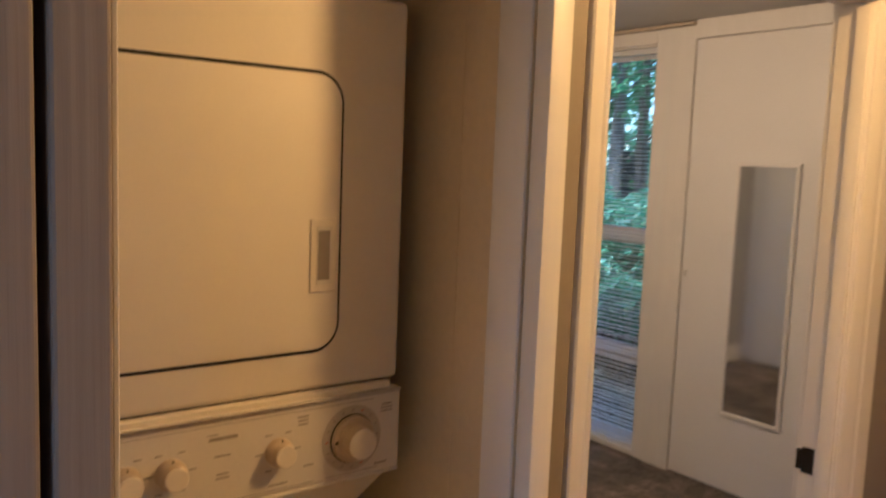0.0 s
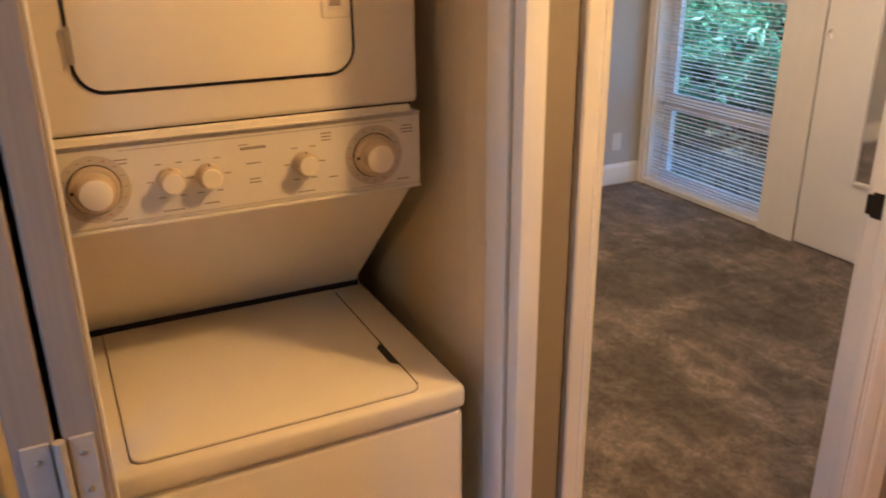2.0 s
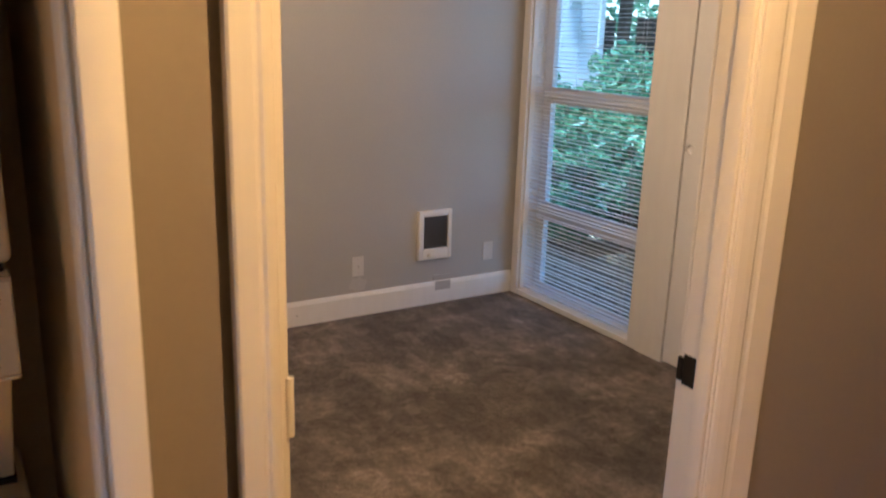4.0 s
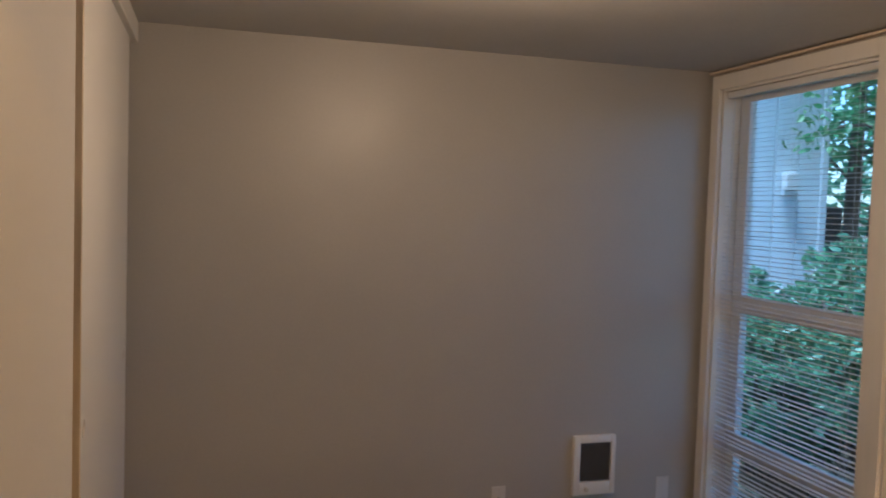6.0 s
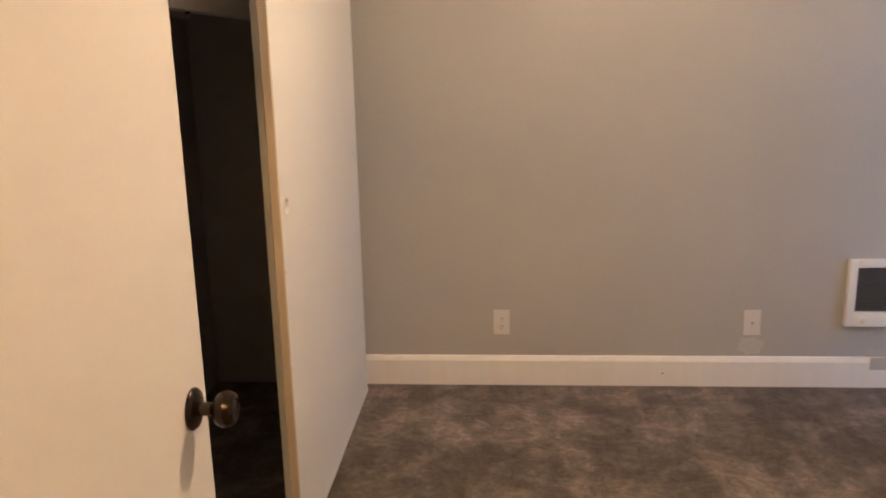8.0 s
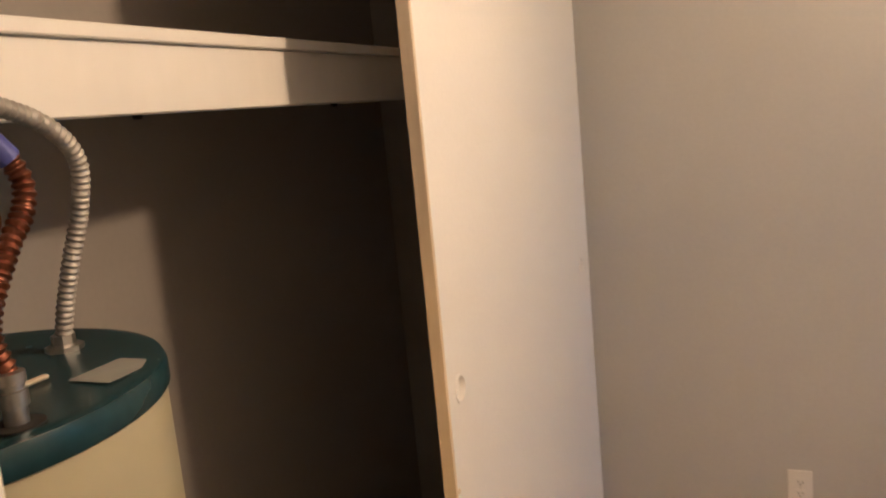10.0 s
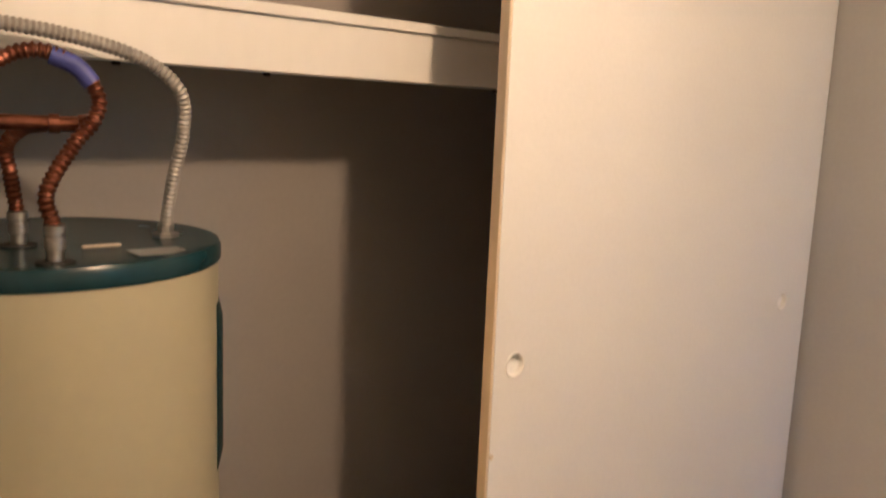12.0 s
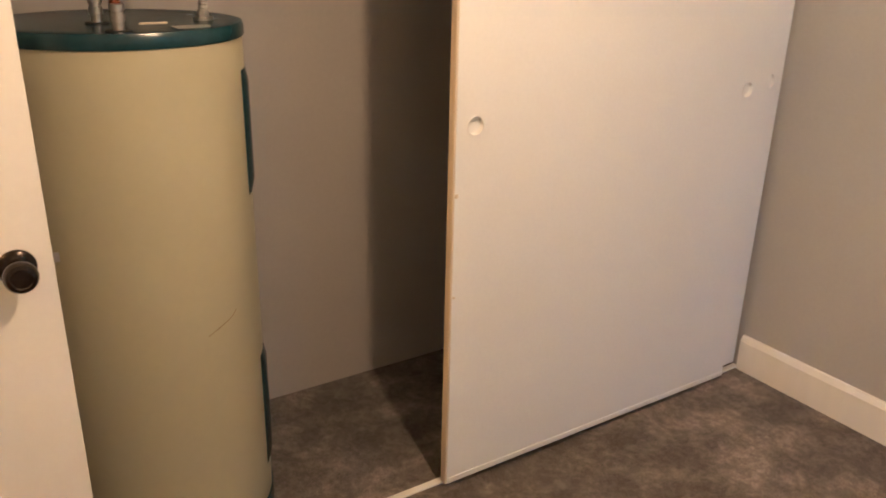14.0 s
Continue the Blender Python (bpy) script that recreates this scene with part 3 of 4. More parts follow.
part("copper_pipe", tube([(*P1, 1.380), (-0.272, 1.888, 1.44), (-0.265, 1.882, 1.485), (-0.235, 1.90, 1.513), (-0.19, 1.915, 1.520)], 0.0105, 14, ripple=0.0016, pitch=0.009), COPPER, heater, "corrugated flexible copper pipe", smooth=True)
part("copper_tee", tube([(-0.165, 1.975, 1.522), (-0.19, 1.90, 1.522), (-0.22, 1.76, 1.522), (-0.25, 1.605, 1.522)], 0.0115, 14, 0.02), COPPER, heater, "straight copper pipe with a tee", smooth=True)
for y, x in ((1.972, -0.166), (1.935, -0.178)):
    part("pipe_collar", tube([(x, y, 1.522), (x - 0.003, y - 0.014, 1.522)], 0.0145, 14, 0.01), COPPER, heater, smooth=True)
part("tape", tube([(-0.1235, 1.966, 1.580), (-0.130, 1.946, 1.604), (-0.137, 1.915, 1.617)], 0.0135, 14, 0.01), BLUETAPE, heater, "blue tape round the pipe", smooth=True)
part("cable_conduit", tube([(*P3, 1.325), (-0.272, 2.130, 1.37), (-0.250, 2.134, 1.44), (-0.225, 2.140, 1.51), (-0.205, 2.128, 1.575), (-0.200, 2.070, 1.622), (-0.200, 1.96, 1.650), (-0.205, 1.82, 1.662), (-0.215, 1.68, 1.66), (-0.22, 1.604, 1.655)], 0.0105, 14, ripple=0.0013, pitch=0.0085), CABLE, heater, "grey armoured electric cable", smooth=True)
part("conduit_nut", lathe([(0.024, 1.328), (0.024, 1.336), (0.015, 1.338), (0.015, 1.35)], 8, Matrix.Translation((*P3, 0))), STEEL, heater)
part("paper_label", boxes((-0.16, -0.10, 2.02, 2.10, 1.3312, 1.3318)), PAPER, heater, "worn silver sticker")
part("tag", boxes((-0.200, -0.190, 1.965, 2.025, 1.332, 1.337), bevel=0.002), RAWEDGE, heater, "loose cream plastic tag")

# ---- bedroom door, open against the closet ----
door = tagged(new("door_1"), "white painted flat bedroom door standing open with a dark bronze knob", "door", kind="structure")
DX0, DX1, DY0, DY1 = 0.119, 0.154, 0.930, 1.690
LEAN = 0.009         # the hinge edge stands this much further into the room
part("door_leaf", prism([(DX0 + LEAN, DY0), (DX1 + LEAN, DY0), (DX1, DY1), (DX0, DY1)], 0.012, 2.035, "z", bevel=0.0015), DOOR, door)


def door_knob(side):
    face = (DX1 if side > 0 else DX0) + 0.001
    m = Matrix.Translation((face, 1.630, 0.966)) @ Matrix.Rotation(radians(90 * side), 4, "Y")
    knob = part("door_knob", lathe([(0.0, 0.012), (0.011, 0.012), (0.0105, 0.030), (0.014, 0.034), (0.024, 0.040), (0.0285, 0.049), (0.0285, 0.056), (0.025, 0.064), (0.018, 0.0675), (0.016, 0.0655), (0.0, 0.0660)], 40, m), BRONZE, door, "oil-rubbed bronze round knob", smooth=True)
    part("rosette", lathe([(0.033, 0.0), (0.033, 0.003), (0.030, 0.007), (0.022, 0.010), (0.016, 0.0125), (0.0, 0.0126)], 40, m), BRONZE, knob, smooth=True)


door_knob(1)
door_knob(-1)
part("latch_plate", boxes((DX0 + 0.006, DX1 - 0.006, DY1, DY1 + 0.0015, 0.938, 0.994)), STEEL, door, "steel latch plate")
part("latch", prism([(DX0 + 0.012, DY1), (DX1 - 0.012, DY1), (DX1 - 0.014, DY1 + 0.012), (DX0 + 0.016, DY1 + 0.004)], 0.957, 0.975, "z"), STEEL, door, "steel latch bolt")
for z in (0.25, 1.10, 1.88):
    part("hinge", lathe([(0.006, -0.045), (0.006, 0.045)], 12, Matrix.Translation((DX1 + LEAN + 0.001, DY0 - 0.001, z))), TRIM, door, smooth=True)
strike = tagged(part("strike_plate", boxes((DR - 0.0025, DR + 0.0005, 0.896, 0.925, 0.968, 1.030), bevel=0.0008), BLACKMETAL), "black metal strike plate set in the door jamb", "strike plate", kind="structure")
part("strike_lip", boxes((DR - 0.006, DR + 0.0005, 0.925, 0.9365, 0.975, 1.023), bevel=0.001), BLACKMETAL, strike)

# ---- hall: light switch ----
switch = thing("light_switch", "white single rocker light switch on the hallway wall", "light switch")
part("plate", boxes((1.478, 1.562, 0.8435, 0.8498, 1.192, 1.316), bevel=0.002, segs=2), PLASTICWHITE, switch)
part("rocker", prism([(0.8436, 1.220), (0.8400, 1.221), (0.8420, 1.254), (0.8385, 1.287), (0.8436, 1.288)], 1.5035, 1.5365, "x"), PLASTICWHITE, switch)

# ---- stacked washer and dryer ----
LX0, LX1 = -0.772, -0.158
FY = 0.992          # dryer face
unit = thing("stacked_washer_dryer", "cream-white stacked washer and dryer standing in the laundry closet", "washer dryer")
part("washer_body", boxes((LX0, LX1, 0.826, 1.44, 0.03, 0.828), bevel=0.012, segs=3), ENAMEL, unit, smooth=True)
part("washer_top", boxes((LX0 - 0.002, LX1 + 0.002, 0.820, 1.45, 0.832, 0.878), bevel=0.012, segs=3), ENAMEL, unit, smooth=True)
part("foot_plinth", boxes((LX0 + 0.03, LX1 - 0.03, 0.84, 1.40, 0.0, 0.032)), SEAM, unit)
# lid with rounded front corners and a finger notch on its edge
lid_out = [(LX0 + 0.075, 1.30), (LX0 + 0.075, 0.86)]
lid_out += [(LX0 + 0.095 - 0.02 * math.cos(radians(a)), 0.86 - 0.02 * math.sin(radians(a))) for a in (30, 60, 90)]
lid_out += [(LX1 - 0.095 + 0.02 * math.sin(radians(a)), 0.86 - 0.02 * math.cos(radians(a))) for a in (0, 30, 60, 90)]
lid_out += [(LX1 - 0.075, 0.93), (LX1 - 0.088, 0.945), (LX1 - 0.088, 1.01), (LX1 - 0.075, 1.025), (LX1 - 0.075, 1.30)]
LC = (LX0 + LX1) / 2
part("lid_gap", prism([(LC + (a - LC) * 1.009, b - 0.0018) for a, b in lid_out], 0.8775, 0.8792, "z"), PRINT, unit)
part("lid_groove", boxes((LX1 - 0.0752, LX1 - 0.0712, 1.02, 1.285, 0.8782, 0.8796), (LX1 - 0.0885, LX1 - 0.0715, 0.940, 1.022, 0.8782, 0.8794), (LX1 - 0.0752, LX1 - 0.0712, 0.86, 0.945, 0.8782, 0.8796)), SEAM, unit, "dark groove along the lid")
lid = part("washer_lid", prism(lid_out, 0.8786, 0.8825, "z", bevel=0.0015, segs=2), ENAMEL, unit, smooth=True)
# upper cabinet of the dryer and the sloping back panel above the washer
part("dryer_body", boxes((LX0, LX1, FY, 1.44, 1.334, 1.90), bevel=0.010, segs=3), ENAMEL, unit, smooth=True)
slope = [(0.990, 1.192), (1.312, 0.888), (1.44, 0.888), (1.44, 1.332), (0.990, 1.332)]
part("dryer_support", prism(slope, LX0 + 0.015, LX1 - 0.015, "x", bevel=0.002), ENAMEL, unit)
# Near-black blocks set in two open gaps; their colour supplies the shade there.
part("back_gap_shade", boxes((LX0 + 0.02, LX1 - 0.012, 1.306, 1.43, 0.8782, 0.8878)), SEAM, unit)
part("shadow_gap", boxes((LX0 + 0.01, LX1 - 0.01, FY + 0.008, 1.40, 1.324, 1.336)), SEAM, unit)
# door of the dryer
DDX0, DDX1, DDZ0, DDZ1 = LX0 + 0.095, -0.272, 1.395, 1.782
part("door_gasket", prism(rounded(DDX0 - 0.0052, DDX1 + 0.0052, DDZ0 - 0.0052, DDZ1 + 0.0052, 0.043), FY - 0.0012, FY + 0.004, "y"), SEAM, unit, "dark seam round the dryer door")
dryer_door = part("dryer_door", prism(rounded(DDX0, DDX1, DDZ0, DDZ1, 0.038), FY - 0.007, FY + 0.002, "y", bevel=0.003, segs=2), ENAMEL, unit, smooth=True)
part("door_handle", boxes((DDX1 - 0.048, DDX1 - 0.005, FY - 0.0095, FY - 0.0062, 1.478, 1.582), bevel=0.0014), KNOBPLASTIC, dryer_door, "recessed cream pull")
# No hollow is cut: darker flat strips carry the shade of the grip.
part("handle_recess", boxes((DDX1 - 0.038, DDX1 - 0.014, FY - 0.0102, FY - 0.0090, 1.490, 1.572)), PANELPLASTIC, dryer_door)
part("handle_slot", boxes((DDX1 - 0.036, DDX1 - 0.018, FY - 0.0108, FY - 0.0100, 1.496, 1.566)), PRINT, dryer_door, "grey strip for the shade in the grip slot")
for z in (1.46, 1.70):
    part("door_hinge", boxes((DDX0 - 0.005, DDX0 + 0.002, FY - 0.009, FY - 0.001, z - 0.026, z + 0.026), bevel=0.002), STEEL, dryer_door, "steel hinge")
# control panel with dials
PY = 0.980
panel = part("control_panel", prism([(PY + 0.004, 1.194), (PY, 1.200), (PY, 1.318), (PY + 0.006, 1.322), (1.02, 1.322), (1.02, 1.194)], LX0, LX1 - 0.004, "x", bevel=0.0015), PANELPLASTIC, unit)
part("panel_trim", boxes((LX0, LX1 - 0.004, PY - 0.002, PY + 0.004, 1.316, 1.3225), bevel=0.001), STEEL, panel, "worn chrome strip")
part("panel_trim", boxes((LX0, LX1 - 0.004, PY - 0.001, PY + 0.004, 1.191, 1.196), bevel=0.001), PANELPLASTIC, panel)


def dial(x, z, r, big):
    m = Matrix.Translation((x, PY, z)) @ Matrix.Rotation(radians(90), 4, "X")
    if big:
        part("dial_ring", lathe([(0.0500, -0.0008), (0.0500, 0.0008), (0.0, 0.0008)], 48, m), DIALBAND, panel, "grey printed scale ring", smooth=True)
        # Dark disc shows as a ring; shade round the skirt put into colour.
        part("dial_shadow_gap", lathe([(0.0372, 0.0), (0.0372, 0.0016), (0.0, 0.0016)], 44, m), SEAM, panel)
        part("dial_skirt", lathe([(0.0355, 0.0), (0.0355, 0.006), (0.0335, 0.0085), (0.0265, 0.0100), (0.0, 0.0100)], 44, m), SKIRT, panel, "tan dial skirt", smooth=True)
        part("pointer", boxes((x - 0.0330, x - 0.0285, PY - 0.0102, PY - 0.0088, z - 0.0022, z + 0.0022)), SEAM, panel)
    depth = 0.034 if big else 0.0275
    knob = part("knob", lathe([(r * 1.20, 0.0), (r * 1.20, 0.008), (r * 1.10, 0.0125), (r, 0.014), (r * 0.97, depth - 0.004), (r * 0.94, depth - 0.003)], 36, m), SKIRT, panel, "round tan plastic knob", smooth=True)
    part("knob_cap", lathe([(r * 0.94, depth - 0.0032), (r * 0.93, depth - 0.001), (r * 0.86, depth), (0.0, depth)], 36, m), KNOBPLASTIC, knob, "pale round knob face", smooth=True)
    if not big:
        part("pointer", boxes((x - 0.0009, x + 0.0009, PY - 0.0130, PY - 0.0100, z + r * 1.04, z + r * 1.19)), SEAM, knob)
    n = 16 if big else 6
    for i in range(n):
        a = radians(-60 + 300 * i / (n - 1)) if not big else 2 * math.pi * i / n
        rr = 0.0435 if big else r * 1.18 + 0.010
        cx, cz = x + rr * math.cos(a), z + rr * math.sin(a)
        w = 0.0022 if big else 0.005
        part("print_mark", boxes((cx - w, cx + w, PY - (0.0014 if big else 0.0004), PY + 0.0006, cz - 0.0009, cz + 0.0009)), REDPRINT if big and i % 5 == 3 else PRINT, panel)


dial(-0.678, 1.258, 0.024, True)
dial(-0.572, 1.258, 0.0165, False)
dial(-0.516, 1.258, 0.0165, False)
dial(-0.365, 1.258, 0.0165, False)
dial(-0.246, 1.256, 0.024, True)
# printed lines, captions as plain bars, and a plain maker's mark
for x0, x1, z in ((-0.64, -0.21, 1.3105), (-0.64, -0.31, 1.2035), (-0.29, -0.20, 1.2035)):
    part("print_line", boxes((x0, x1, PY - 0.0004, PY + 0.0006, z - 0.0004, z + 0.0004)), PRINT, panel)
random.seed(4)
for cx, cz, n, w in ((-0.64, 1.297, 2, 0.030), (-0.327, 1.302, 3, 0.022), (-0.186, 1.300, 3, 0.022), (-0.446, 1.268, 1, 0.024), (-0.446, 1.243, 2, 0.022), (-0.572, 1.211, 1, 0.040), (-0.516, 1.214, 1, 0.030),
                     (-0.365, 1.211, 1, 0.040), (-0.195, 1.209, 1, 0.030), (-0.318, 1.229, 1, 0.016), (-0.650, 1.208, 1, 0.022)):
    for k in range(n):
        ww = w * random.uniform(0.7, 1.0) / 2
        part("caption_bar", boxes((cx - ww, cx + ww, PY - 0.0004, PY + 0.0006, cz - 0.0011 - 0.0055 * k, cz + 0.0011 - 0.0055 * k)), PRINT, panel)
part("maker_mark", boxes((-0.465, -0.425, PY - 0.0005, PY + 0.0006, 1.290, 1.2945), (-0.468, -0.452, PY - 0.0005, PY + 0.0006, 1.2975, 1.2990)), PRINT, panel, "small grey maker's mark")

# ---- bifold door of the laundry closet, folded open ----
bifold = thing("bifold_door", "grey painted wooden bifold door folded open beside the washer", "bifold door")
BY = 0.468
part("leaf", boxes((-0.801, -0.764, BY, 0.775, 0.015, 2.06), bevel=0.0025, segs=2), BIFOLD, bifold, "worn painted leaf with wood grain")
part("leaf", boxes((-0.757, -0.724, BY, 0.775, 0.015, 2.06), bevel=0.0025, segs=2), BIFOLD, bifold, "worn painted leaf with wood grain")
part("leaf_face", boxes((-0.7238, -0.7195, BY + 0.004, 0.773, 0.017, 2.058), bevel=0.001), TRIM, bifold, "cream painted leaf face")
for z in (0.25, 1.135, 1.85):
    h = part("hinge", boxes((-0.793, -0.768, BY - 0.003, BY + 0.0005, z - 0.038, z + 0.038), (-0.753, -0.731, BY - 0.003, BY + 0.0005, z - 0.038, z + 0.038), bevel=0.001), PAINTEDHINGE, bifold, "painted butt hinge")
    part("knuckle", lathe([(0.0055, -0.038), (0.0055, 0.038)], 14, Matrix.Translation((-0.7605, BY - 0.005, z))), PAINTEDHINGE, h, smooth=True)
    for x, dz in ((-0.742, 0.02), (-0.742, -0.02), (-0.78, 0.02), (-0.78, -0.02)):
        part("screw", lathe([(0.0035, 0), (0.0035, 0.001), (0.002, 0.0018)], 10, Matrix.Translation((x, BY - 0.003, z + dz)) @ Matrix.Rotation(radians(90), 4, "X")), STEEL, h)
part("chip", boxes((-0.7985, -0.797, BY - 0.0006, BY + 0.001, 1.43, 1.440), (-0.7990, -0.7982, BY - 0.0006, BY + 0.001, 1.30, 1.312)), TRIM, bifold, "chipped paint")
part("bifold_track", boxes((-0.865, -0.118, 0.785, 0.80, 2.065, 2.0795)), STEEL, tagged(new("laundry_track"), "steel track of the bifold door", "door track", kind="structure"))

# ---- wall heater and outlets ----
hx0, hx1, hz0, hz1 = 2.132, 2.364, 0.290, 0.592
wall_heater = thing("wall_heater", "small white electric wall heater with a dark grille", "wall heater")
ring = boxes((hx0, hx0 + 0.036, 3.972, 3.9995, hz0, hz1), (hx1 - 0.026, hx1, 3.972, 3.9995, hz0, hz1), (hx0 + 0.036, hx1 - 0.026, 3.972, 3.9995, hz1 - 0.036, hz1), (hx0 + 0.036, hx1 - 0.026, 3.972, 3.9995, hz0, hz0 + 0.066), bevel=0.003, segs=2)
part("frame", ring, HEATERWHITE, wall_heater, smooth=True)
part("backing", boxes((hx0 + 0.03, hx1 - 0.02, 3.992, 3.999, hz0 + 0.06, hz1 - 0.03)), HEATERDARK, wall_heater)
z = hz0 + 0.072
while z < hz1 - 0.040:
    part("grille_slat", boxes((hx0 + 0.036, hx1 - 0.026, 3.978, 3.986, z, z + 0.0030)), GRILLE, wall_heater)
    z += 0.0085
part("thermostat_knob", lathe([(0.013, 0), (0.012, 0.008), (0.009, 0.010), (0, 0.010)], 20, Matrix.Translation((hx0 + 0.073, 3.972, hz0 + 0.030)) @ Matrix.Rotation(radians(90), 4, "X")), PANELPLASTIC, wall_heater, "small grey thermostat knob", smooth=True)


def outlet(name, label, category, x, z, kind):
    ob = thing(name, label, category, "wall plates")
    part("plate", boxes((x - 0.036, x + 0.036, 3.9935, 3.9998, z - 0.058, z + 0.058), bevel=0.002, segs=2), PLASTICWHITE, ob)
    if kind == "duplex":
        for dz in (0.0195, -0.0195):
            sock = part("socket", prism(rounded(x - 0.0165, x + 0.0165, z + dz - 0.014, z + dz + 0.014, 0.006, 4), 3.9918, 3.9940, "y"), PLASTICWHITE, ob)
            part("slots", boxes((x - 0.0075, x - 0.0055, 3.9914, 3.9922, z + dz - 0.003, z + dz + 0.006), (x + 0.0055, x + 0.0075, 3.9914, 3.9922, z + dz - 0.003, z + dz + 0.006), (x - 0.002, x + 0.002, 3.9914, 3.9922, z + dz - 0.010, z + dz - 0.006)), SEAM, sock)
        part("screw", lathe([(0.003, 0), (0.002, 0.0012)], 10, Matrix.Translation((x, 3.9935, z)) @ Matrix.Rotation(radians(90), 4, "X")), STEEL, ob)
    elif kind == "jack":
        part("jack", lathe([(0.0065, 0), (0.0065, 0.006), (0.003, 0.010)], 12, Matrix.Translation((x, 3.9935, z)) @ Matrix.Rotation(radians(90), 4, "X")), STEEL, ob, "coaxial cable jack")
    for dz in (0.042, -0.042) if kind != "duplex" else ():
        part("screw", lathe([(0.003, 0), (0.002, 0.0012)], 10, Matrix.Translation((x, 3.9935, z + dz)) @ Matrix.Rotation(radians(90), 4, "X")), STEEL, ob)


outlet("wall_outlet", "white duplex power outlet low on the grey wall", "outlet", 0.636, 0.300, "duplex")
outlet("cable_outlet", "white wall plate with a coaxial jack low on the wall", "outlet", 1.744, 0.300, "jack")
outlet("blank_plate", "white blank wall plate between heater and window", "wall plate", 2.655, 0.292, "blank")
tagged(part("patch", boxes((2.262, 2.372, 3.9815, 3.9835, 0.085, 0.142), (2.255, 2.378, 3.9955, 3.9998, 0.142, 0.178), bevel=0.0008), WALL), "grey paint patch over a cut in the baseboard", "paint patch")

TOUCHUP = material("fresh_wall_paint", (0.50, 0.49, 0.47), 0.45, grain=40, spread=0.04, bump=0.2)
touch = [(1.690 + 0.055 * (1 - math.cos(a)) + 0.006 * math.sin(5 * a), 0.190 + 0.042 * math.sin(a) + 0.006 * math.cos(7 * a)) for a in (2 * math.pi * k / 28 for k in range(28))]
tagged(part("paint_touch_up", prism(touch, 3.9992, 4.0002, "y"), TOUCHUP), "paler brushed paint touch-up on the grey wall", "paint patch")
nail_hole = lathe([(0.0035, 0.0), (0.003, 0.0006), (0.0, 0.0006)], 10, Matrix.Translation((1.36, 3.984, 0.062)) @ Matrix.Rotation(radians(90), 4, "X"))
tagged(part("nail_hole", nail_hole, SEAM), "small dark nail hole in the white baseboard", "nail hole")

# ---- ceiling lamps ----
def ceiling_lamp(x, y, low, label):
    ob = thing("ceiling_lamp", label, "ceiling lamp", "flush ceiling lamps")
    part("base", lathe([(0.07, H - 0.018), (0.075, H - 0.0005)], 32, Matrix.Translation((x, y, 0))), STEEL, ob, smooth=True)
    part("socket", lathe([(0.014, low), (0.018, low + 0.01), (0.022, H - 0.018)], 24, Matrix.Translation((x, y, 0))), PLASTICWHITE, ob, smooth=True)


ceiling_lamp(1.2, 2.39, 2.315, "round metal ceiling lamp fitting in the bedroom")
ceiling_lamp(0.46, 0.10, 2.40, "round metal ceiling lamp fitting in the hallway")

# ---- outside ----
structure("ground", boxes((3.0, 900, -900, 900, -0.6, -0.12), (-900, 3.0, 4.12, 900, -0.6, -0.12), (-900, 3.0, -900, -2.0, -0.6, -0.12), (-900, -2.7, -2.0, 4.12, -0.6, -0.12)), SOIL, "bare garden soil with bark chips and fallen leaves", "ground")
structure("outer_wall", boxes((-0.9, 3.0, 4.1205, 4.2, -0.12, 2.6), (3.0005, 3.06, -2.0, 2.88, -0.12, 2.6), (3.0005, 3.06, 3.935, 4.2, -0.12, 2.6), (3.0005, 3.06, 2.88, 3.935, 2.38, 2.6), (3.0005, 3.06, 2.88, 3.935, -0.12, 0.03)), SIDING, "pale painted outer wall of the house", "wall")
# Roof is out of view; the overhang's reach was set to hold back sky light.
structure("roof", boxes((-2.9, 3.6, -2.3, 4.6, 2.62, 2.72)), ROOFING, "unseen flat dark roof, overhang added to limit sky light", "roof")

house = thing("neighbour_house", "pale grey-blue sided neighbouring house seen through the window", "house")
HX1, HY0 = 6.75, 7.6
part("wall", boxes((2.2, HX1 - 0.02, HY0 + 0.02, 11.5, -0.12, 5.6)), SIDING, house)
k = 0
x = 2.2
while x < HX1 - 0.01:
    part("siding_board", boxes((x, min(x + 0.288, HX1), HY0 - 0.004 * (k % 2), HY0 + 0.02, 0.95, 5.6), bevel=0.003), SIDING, house)
    x += 0.30
    k += 1
part("base_board", boxes((2.2, HX1 + 0.02, HY0 - 0.05, HY0 + 0.02, 0.86, 0.95), bevel=0.006), SIDING, house)
for z in (-0.1, 0.14, 0.38, 0.62):
    part("siding_board", boxes((2.2, HX1, HY0 - 0.012, HY0 + 0.02, z, z + 0.232), bevel=0.004), SIDING, house)
part("corner_board", boxes((HX1 - 0.07, HX1 + 0.012, HY0 - 0.025, HY0 + 0.06, 0.95, 5.6), bevel=0.004), SIDING, house)
part("roof", boxes((1.9, HX1 + 0.4, HY0 - 0.4, 11.9, 5.6, 5.75)), ROOFING, house)
bmr = prism([(HX1 + 0.02, 0.95), (HX1 + 0.55, 0.55), (HX1 + 0.55, 0.45), (HX1 + 0.02, 0.86)], HY0 - 0.05, HY0 + 0.9, "y")
part("stair_rail", bmr, SIDING, house)
wl = part("wall_lamp", boxes((6.18, 6.34, HY0 - 0.09, HY0 - 0.004, 2.02, 2.20), bevel=0.012, segs=2), PLASTICWHITE, house, "small white outdoor wall lamp")
part("lamp_base", boxes((6.19, 6.33, HY0 - 0.05, HY0 - 0.003, 1.97, 2.02), bevel=0.004), SIDING, house)
